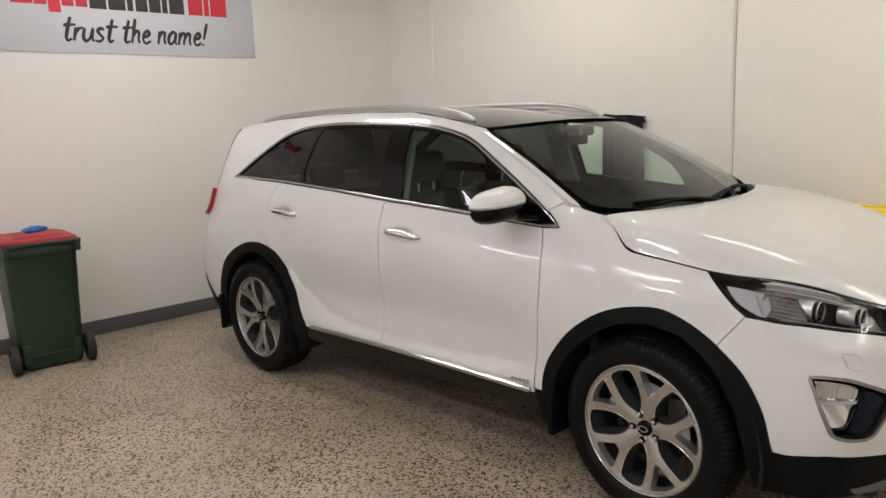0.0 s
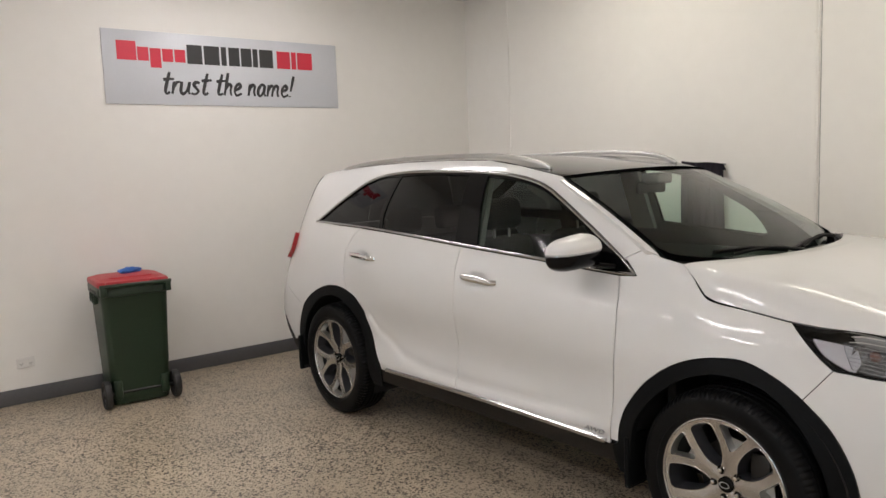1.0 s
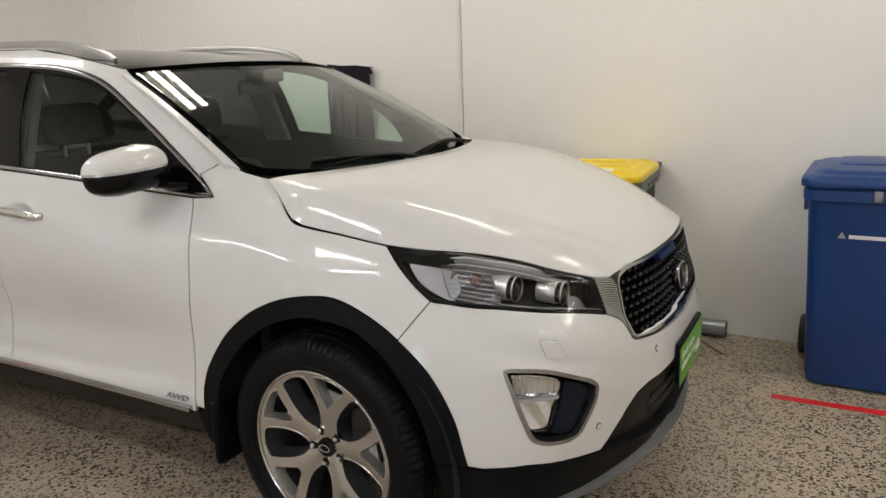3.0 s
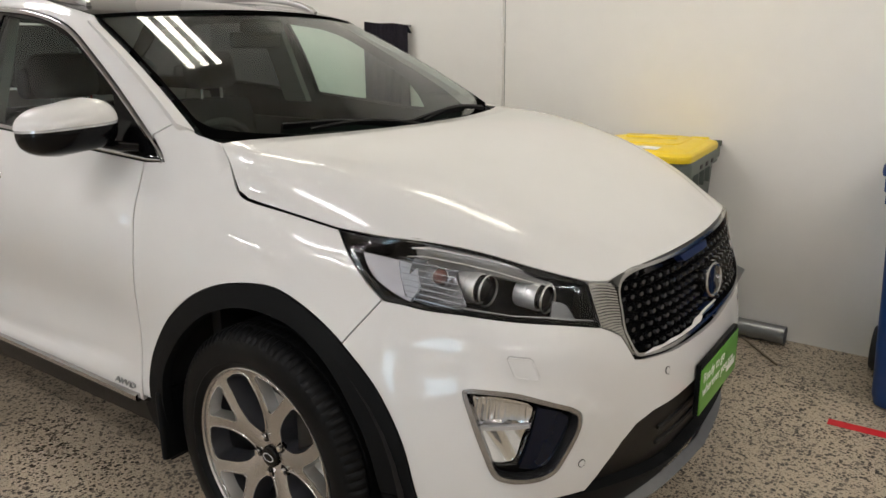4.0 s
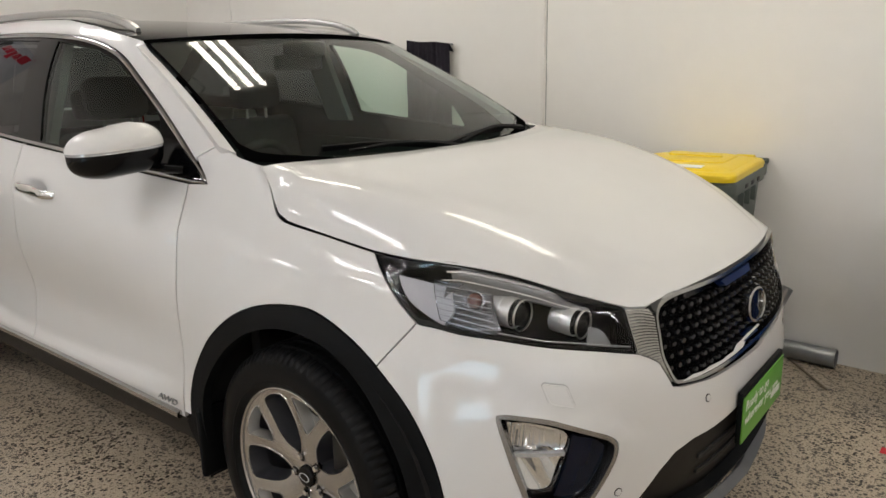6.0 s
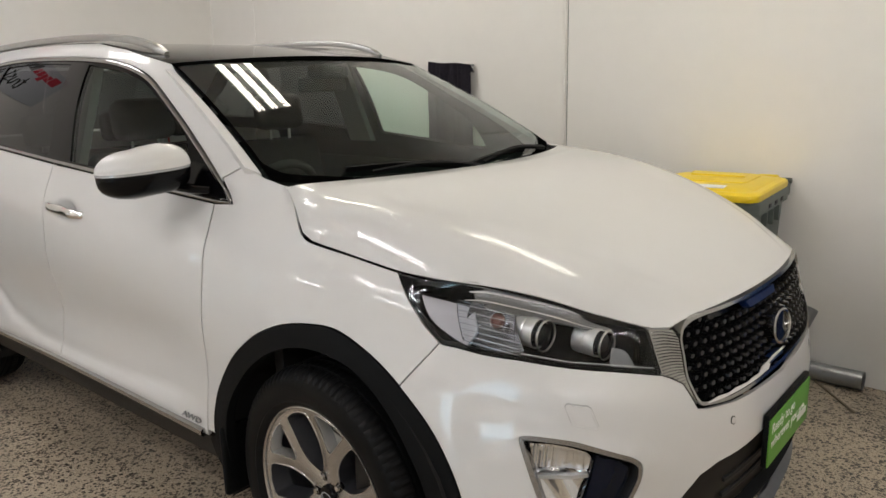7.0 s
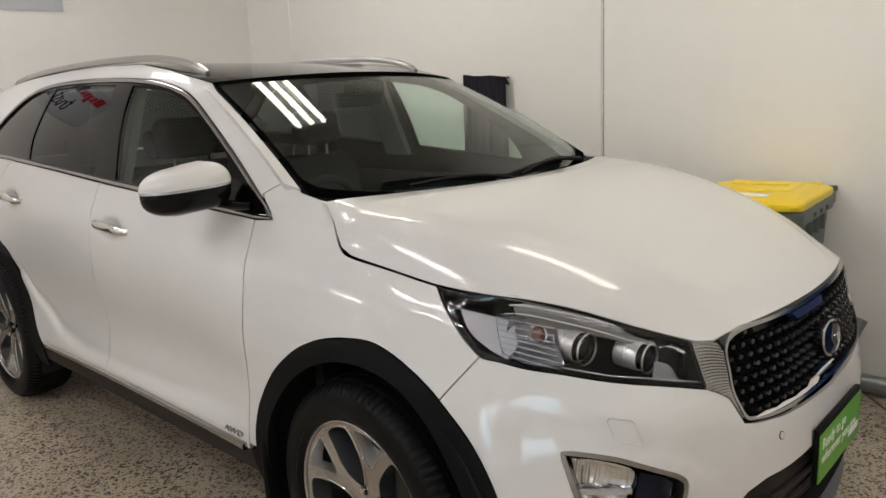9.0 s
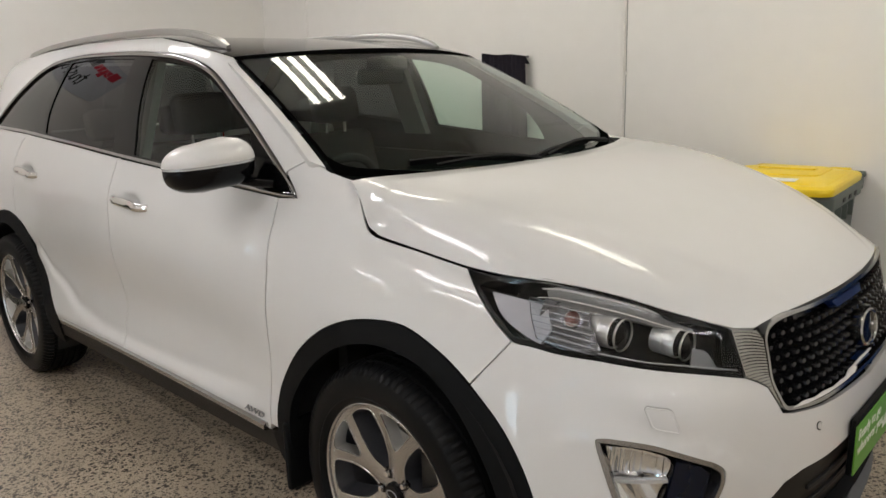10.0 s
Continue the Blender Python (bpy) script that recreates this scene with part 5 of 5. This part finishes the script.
part("spoke", box(-.18, .18, -.018, .018, -.01, .01, .004), INNER, wheel_rim).data.transform(m)
part("cabin_floor", box(-2.0, 1.1, -.82, .82, .30, .34), INNER, car)
part("firewall", box(1.08, 1.12, -.80, .80, .30, 1.02), GAP, car)
part("load_wall", box(-1.34, -1.30, -.78, .78, .34, 1.05), INNER, car)
for y in (-.80, .80):
    bm = box(-1.35, .82, y - .012, y + .012, .34, 1.06, .006)
    part("door_lining", bm, INNER, car)
for sgn in (-1, 1):
    bm = bmesh.new()
    pts = [(-.22, sgn * .80, 1.15), (-.06, sgn * .80, 1.15), (-.10, sgn * .655, 1.56), (-.24, sgn * .655, 1.56)]
    a = [bm.verts.new(p) for p in pts]
    b = [bm.verts.new((p[0], p[1] - sgn * .035, p[2])) for p in pts]
    for i in range(4):
        bm.faces.new((a[i], a[(i + 1) % 4], b[(i + 1) % 4], b[i]))
    bm.faces.new(a), bm.faces.new(b)
    bmesh.ops.recalc_face_normals(bm, faces=bm.faces[:])
    part("pillar_lining", bm, LINING, car, "grey pillar lining")
mirror_pod = box(.43, .462, -.12, .12, 1.425, 1.485, .012, 3)
part("interior_mirror", mirror_pod, INNER, car, "black rear-view mirror")
part("sensor_pod", box(.43, .54, -.07, .07, 1.475, 1.532, .018, 3), INNER, car)

# ---- letters on the door ----
p0, p1 = skin(.735, .437), skin(.847, .437)
ax = (p1 - p0).normalized()
m = Matrix.Translation(p0 + Vector((0, -.0075, -.003))) @ Matrix((ax, Vector((0, 0, 1)), ax.cross(Vector((0, 0, 1))))).transposed().to_4x4()
text_mesh("door_letters", "AWD", .029, m, STEEL, next(o for o in car.children if o.name.startswith("front_door") and o.data.vertices[0].co.y < 0), "chrome letters", shear=.25, depth=.002, stretch=1.55)


# ---- the wall sign ----
SIGN_M = ROOM @ pose(U0, 0, 0, 90, 0, 90)  # x along the wall, y up, z into the room
sign = thing("wall_sign_board", SIGN_M @ pose(-.79, 2.465, .006), "pale grey rectangular sign board with red and black words", "sign")
part("board", box(-1.01, 1.01, -.283, .283, -.006, .004, .002), SIGN, sign)


def letter_bars(rows, mat):
    for x, w, y0, y1 in rows:
        part("word_bar", box(x, x + w, y0, y1, .0042, .0055), mat, sign)


# the name on the sign stays as plain bars, a bar a letter
letter_bars([(-.905, .145, .055, .20), (-.752, .085, .055, .16), (-.657, .085, .005, .155), (-.562, .085, .055, .155), (-.465, .085, .055, .155)], RED)
letter_bars([(-.365, .125, .048, .20), (-.225, .13, .048, .20), (-.08, .045, .048, .20), (-.015, .095, .048, .20), (.092, .095, .048, .20), (.198, .045, .048, .20), (.258, .125, .048, .20)], BLACK)
letter_bars([(.42, .125, .048, .195), (.558, .045, .048, .195), (.615, .145, .048, .195)], RED)
# brush-written words: the strokes of each letter, in units of the small letters' height
ARCH = [(.07, .5), (.3, .95), (.5, .85), (.5, .35), (.62, 0)]
BRUSH = {
    "t": (.72, [[(.40, 1.75), (.30, .9), (.26, .25), (.38, .0), (.62, .15)], [(0, 1.12), (.4, 1.18), (.80, 1.2)]]),
    "r": (.62, [[(.12, 1.0), (.08, 0)], [(.10, .55), (.3, .92), (.58, 1.0)]]),
    "u": (.85, [[(.08, 1.0), (.06, .3), (.25, 0), (.5, .25), (.65, 1.0)], [(.65, 1.0), (.62, .3), (.78, 0)]]),
    "s": (.70, [[(.58, .95), (.3, 1.0), (.14, .8), (.35, .52), (.55, .28), (.35, .02), (.03, .08)]]),
    "h": (.76, [[(.14, 1.9), (.09, .9), (.05, 0)], ARCH]),
    "e": (.75, [[(.08, .48), (.4, .6), (.52, .82), (.35, 1.0), (.12, .72), (.1, .3), (.3, 0), (.68, .2)]]),
    "n": (.76, [[(.10, 1.0), (.06, 0)], ARCH]),
    "a": (.85, [[(.60, .9), (.35, 1.0), (.1, .65), (.1, .2), (.3, 0), (.55, .4), (.62, .95)], [(.62, .95), (.58, .3), (.76, 0)]]),
    "m": (1.2, [[(.10, 1.0), (.06, 0)], [(.07, .5), (.3, .95), (.48, .85), (.46, .0)], [(.48, .5), (.7, .95), (.9, .85), (.9, .35), (1.02, 0)]]),
    "!": (.40, [[(.24, 1.85), (.12, .5)], [(.07, .12), (.09, .0)]]),
}
pen = 0.0
for letter in "trust the name!":
    wide, strokes = BRUSH.get(letter, (.45, []))
    for stroke in strokes:
        line = [((pen + x) * .107 + y * .018 - .59, y * .098 - .195, .0045) for x, y in smooth_loop(stroke, (), False, 5)]
        sweep("letter_stroke", line, Vector((0, 0, 1)), [(-.0125, 0), (.0125, 0), (.011, .0012), (-.011, .0012)], BLACK, sign, "black brush stroke", taper=lambda u: .75 + .35 * math.sin(math.pi * min(1, u * 1.3 + .1)))
    pen += wide

# ---- power outlet ----
gpo = thing("power_outlet", SIGN_M @ pose(-2.508, .302, 0), "white double power outlet on the wall", "outlet")
part("plate", box(-.058, .058, -.037, .037, 0, .011, .004, 3), OUTLET, gpo)
for x in (-.03, .03):
    part("switch", box(x - .012, x + .012, .012, .026, .011, .015, .002), OUTLET, gpo)
    for dx, rot in ((-.008, 30), (.008, -30), (0, 90)):
        bm = box(-.0015, .0015, -.005, .005, .0105, .0116)
        bm.transform(pose(x + dx, -.008 - (.011 if dx == 0 else 0), 0, 0, 0, rot))
        part("slot", bm, BLACK, gpo)

# ---- conduit on the back wall ----
BACK_M = ROOM @ pose(0, V1, 0, 90, 0, 0)  # x along the wall, y up, z into the room
pipe = thing("wall_conduit", BACK_M @ pose(.474, 0, 0), "white painted conduit clipped to the wall", "conduit")
part("tube", cylinder(.011, 3.3, pose(0, 1.65, .005, 90), segs=20), WALL, pipe)
for z in (.42, 1.43, 2.41):
    c = box(-.028, .028, z - .009, z + .009, 0, .004, .001)
    cylinder(.0135, .018, pose(0, z, .005, 90), segs=16, bm=c)
    part("clip", c, WALL, pipe)
part("cover_strip", box(.0165, .0195, 0, 3.3, 0, .003), ROD_GREY, pipe, "thin grey strip beside the conduit")

# ---- dark cloth over a hook rail ----
cloth = thing("hanging_cloth", BACK_M @ pose(-.365, 0, 0), "dark cloth hung over a wall rail", "cloth")
own = bmesh.new()
rows = []
for j in range(22):
    z = 1.565 - .60 * j / 21
    row = []
    for i in range(37):
        u = i / 36 - .5
        fold = .012 * math.sin(u * 24 + .6 * math.sin(j * .3)) * (.2 + .8 * j / 21) + .005 * math.sin(u * 61 + 1)
        row.append(own.verts.new((u * (.355 + .02 * j / 21), z - .022 * u + .003 * math.sin(u * 9), .055 + fold)))
    rows.append(row)
back_row = [own.verts.new((v.co.x, v.co.y - .05, .012)) for v in rows[0]]
rows = [back_row] + rows
for ra, rb in zip(rows, rows[1:]):
    for i in range(36):
        own.faces.new((ra[i], ra[i + 1], rb[i + 1], rb[i]))
bmesh.ops.solidify(own, geom=own.faces[:], thickness=.004)
part("fabric", own, CLOTH, cloth, "", 60)
rail_bm = cylinder(.008, .36, pose(0, 1.545, .03, 0, 90, 0), segs=12)
for x in (-.16, .16):
    cylinder(.006, .03, pose(x, 1.545, .015), segs=10, bm=rail_bm)
part("rail", rail_bm, STEEL, cloth)


# ---- wheelie bins ----
def ring_pts(w, d, r, n=6):
    out = []
    for cx, cy, a0 in ((w / 2 - r, d / 2 - r, 0), (-w / 2 + r, d / 2 - r, 90), (-w / 2 + r, -d / 2 + r, 180), (w / 2 - r, -d / 2 + r, 270)):
        out += [(cx + r * math.cos(radians(a0 + 90 * k / n)), cy + r * math.sin(radians(a0 + 90 * k / n))) for k in range(n + 1)]
    return out


def loft(levels, cap_low=True, cap_high=True):
    """A skin over rounded rectangles: (height, width, depth, corner, shift in y)."""
    own = bmesh.new()
    rings = [[own.verts.new((x, y + sh, z)) for x, y in ring_pts(w, d, r)] for z, w, d, r, sh in levels]
    n = len(rings[0])
    for ra, rb in zip(rings, rings[1:]):
        for i in range(n):
            own.faces.new((ra[i], ra[(i + 1) % n], rb[(i + 1) % n], rb[i]))
    if cap_low:
        own.faces.new(rings[0][::-1])
    if cap_high:
        own.faces.new(rings[-1])
    return own


def wheelie_bin(m, w, d, h, body, lid, label, dome=1.0, snug=1.0):
    """A two-wheeled bin, its front to -y, its wheels and handle to +y."""
    t = thing("wheelie_bin", m, label, "bin", "wheelie bins")
    k = h / 1.06
    wb, db = w * .82, d * .70
    zt = h * .925
    part("body", loft([(.012, wb * .96, db * .94, .05, .02), (.06, wb, db, .05, .02), (zt * .5, wb * 1.06, db * 1.12, .05, .005), (zt - .09, w * .925, d * .87, .05, 0), (zt - .085, w * .93, d * .875, .05, 0)], cap_high=False), body, t)
    rimb = loft([(zt - .085, w * .935, d * .88, .05, 0), (zt - .08, w * .99, d * .95, .055, 0), (zt - .035, w * .995, d * .955, .055, 0), (zt - .02, w * .97, d * .93, .05, 0)])
    part("rim", rimb, body, t)
    for sx in (-1, 1):
        for i in range(3):
            y = -d * .22 + i * d * .17
            part("rim_rib", box(sx * w * .465 - .022, sx * w * .465 + .022, y - .005, y + .005, zt - .15, zt - .08, .003), body, t)
    part("lid", loft([(zt - .018, w * 1.02 * snug, d * .985 * snug, .06, -.012), (zt - .002, w * 1.03 * snug, d * .995 * snug, .06, -.012), (zt + .016 * dome, w * 1.025 * snug, d * .985 * snug, .062, -.012), (zt + .030 * dome, w * 1.0 * snug, d * .96 * snug, .07, -.01), (zt + .036 * dome, w * .93 * snug, d * .88 * snug, .07, -.015), (zt + .034 * dome, w * .90 * snug, d * .85 * snug, .07, -.015), (zt + .050 * dome, w * .84 * snug, d * .78 * snug, .07, -.02), (zt + .056 * dome, w * .6, d * .5, .07, -.03)]), lid, t)
    for sx in (-1, 1):
        for i in range(3):
            y = -d * .135 + i * d * .17
            part("rim_slot", box(sx * w * .4985 - .002, sx * w * .4985 + .002, y - .022, y + .022, zt - .068, zt - .050, .0015), WHEEL_BLACK, t)
    part("lid_panel", loft([(zt + .048 * dome, w * .62, d * .50, .05, .04), (zt + .058 * dome + .004, w * .60, d * .48, .05, .04), (zt + .058 * dome + .008, w * .54, d * .42, .05, .04)]), lid, t)
    part("lid_lip", box(-w * .2, w * .2, -d * .53, -d * .48, zt - .012, zt + .012, .006), lid, t)
    for sx in (-1, 1):
        part("hinge", box(sx * w * .30 - .045, sx * w * .30 + .045, d * .44, d * .52, zt - .02, zt + .03 * dome + .006, .008, 3), lid, t)
        part("handle_bracket", box(sx * w * .44 - .02, sx * w * .44 + .02, d * .42, d * .56, zt - .075, zt - .01, .008), body, t)
    part("handle", cylinder(.014, w * .98, pose(0, d * .535, zt - .005, 0, 90, 0), segs=16, bevel=.003), body, t)
    yw = db * .5 + .015
    for sx in (-1, 1):
        x = sx * (wb * .5 + .035)
        wh = part("bin_wheel", lathe([(.02, -.02), (.07, -.022), (.092, -.024), (.0995, -.016), (.1, 0), (.0995, .016), (.092, .024), (.07, .022), (.065, .012), (.03, .012), (.025, .026), (.0001, .026)], 32, pose(x, yw, .1, 0, 90 * sx, 0)), WHEEL_BLACK, t, "black rubber-tyred wheel")
        part("wheel_bracket", box(sx * wb * .40 - .03, sx * wb * .40 + .03, db * .30, yw + .02, .05, .19, .012), body, t)
    part("axle", cylinder(.011, wb + .06, pose(0, yw, .1, 0, 90, 0), segs=12), WHEEL_BLACK, t)
    return t


green = wheelie_bin(pose(-2.83, -1.77, 0, 0, 0, -96), .485, .56, .95, GREEN_BIN, RED_LID, "dark green wheelie bin with a red lid by the wall", .6, .965)
yellow = wheelie_bin(pose(1.585, 1.345, 0, 0, 0, 4), .53, .66, 1.035, GREY_BIN, YELLOW_LID, "grey-green wheelie bin with a yellow lid and a white label", .6, .965)
zt = 1.035 * .925
part("paper_label", box(-.28, .11, -.27, -.07, zt + .029, zt + .0335, .001), WHITE, yellow, "white paper label on the lid")
part("lid_grip", box(-.12, .12, .02, .06, zt + .040, zt + .050, .004), YELLOW_LID, yellow)
blue = wheelie_bin(pose(2.895, 1.335, 0, 0, 0, -2), .62, .66, 1.055, BLUE_BIN, BLUE_BIN, "blue wheelie bin with a small white logo")
part("lock", box(-.035, .0, -.33, -.295, .90, .95, .008), STEEL, blue, "small metal lock")
# logo on the blue bin: a white triangle and a plain bar
tri_bm = bmesh.new()
a = [tri_bm.verts.new(p) for p in ((-.16, -.2785, .728), (-.125, -.2785, .728), (-.1425, -.2795, .757))]
tri_bm.faces.new(a)
bmesh.ops.solidify(tri_bm, geom=tri_bm.faces[:], thickness=.002)
part("logo_mark", tri_bm, WHITE, blue, "white triangle", 0)
part("logo_bar", box(-.115, .09, -.2805, -.2775, .730, .746), WHITE, blue, "white plain bar")

# ---- blue glove on the red lid ----
glove = bmesh.new()
bmesh.ops.create_icosphere(glove, subdivisions=4, radius=1)
for v in glove.verts:
    n = noise.noise(v.co * 1.7) * .35 + noise.noise(v.co * 4) * .15
    v.co = Vector((v.co.x * .045 * (1 + n), v.co.y * .085 * (1 + n * .8), v.co.z * .022 * (1 + 1.5 * n)))
ob = part("rubber_glove", glove, GLOVE, None, "", 80)
ob.matrix_basis = pose(-2.86, -1.74, .938, 0, -3, 20)
tagged(ob, "crumpled blue rubber glove on a bin lid", "glove")

# ---- on the floor: grey tubes, a stick, red tape ----
tube = thing("grey_tube", ROOM @ pose(1.70, 1.725, .046, 0, 90, 0), "grey steel tube lying along the wall", "tube")
part("pipe_wall", lathe([(.045, -.65), (.045, .465), (.041, .465), (.041, -.65)], 32, None, closed=True), STEEL, tube)
lean = thing("leaning_tube", look((1.905, 1.62, .17), (2.055, 1.72, .60)), "grey tube leaning against the wall", "tube")
part("pipe_wall", lathe([(.032, -.20), (.032, .17), (.028, .17), (.028, -.20)], 24, None, closed=True), STEEL, lean)
stick = thing("steel_rod", look((2.115, 1.52, .0065), (2.232, 1.379, .0065)), "thin rusty steel rod on the floor", "rod")
part("rod", cylinder(.0055, .40, Matrix.Identity(4), segs=12, bevel=.001), BARE_STEEL, stick)
tape = part("floor_tape", box(2.528, 4.4, .878, .928, .0, .0012), TAPE, None)
tape.matrix_basis = pose(0, 0, .0006, 0, 0, .6)
tagged(tape, "red marking tape stuck to the floor", "tape")
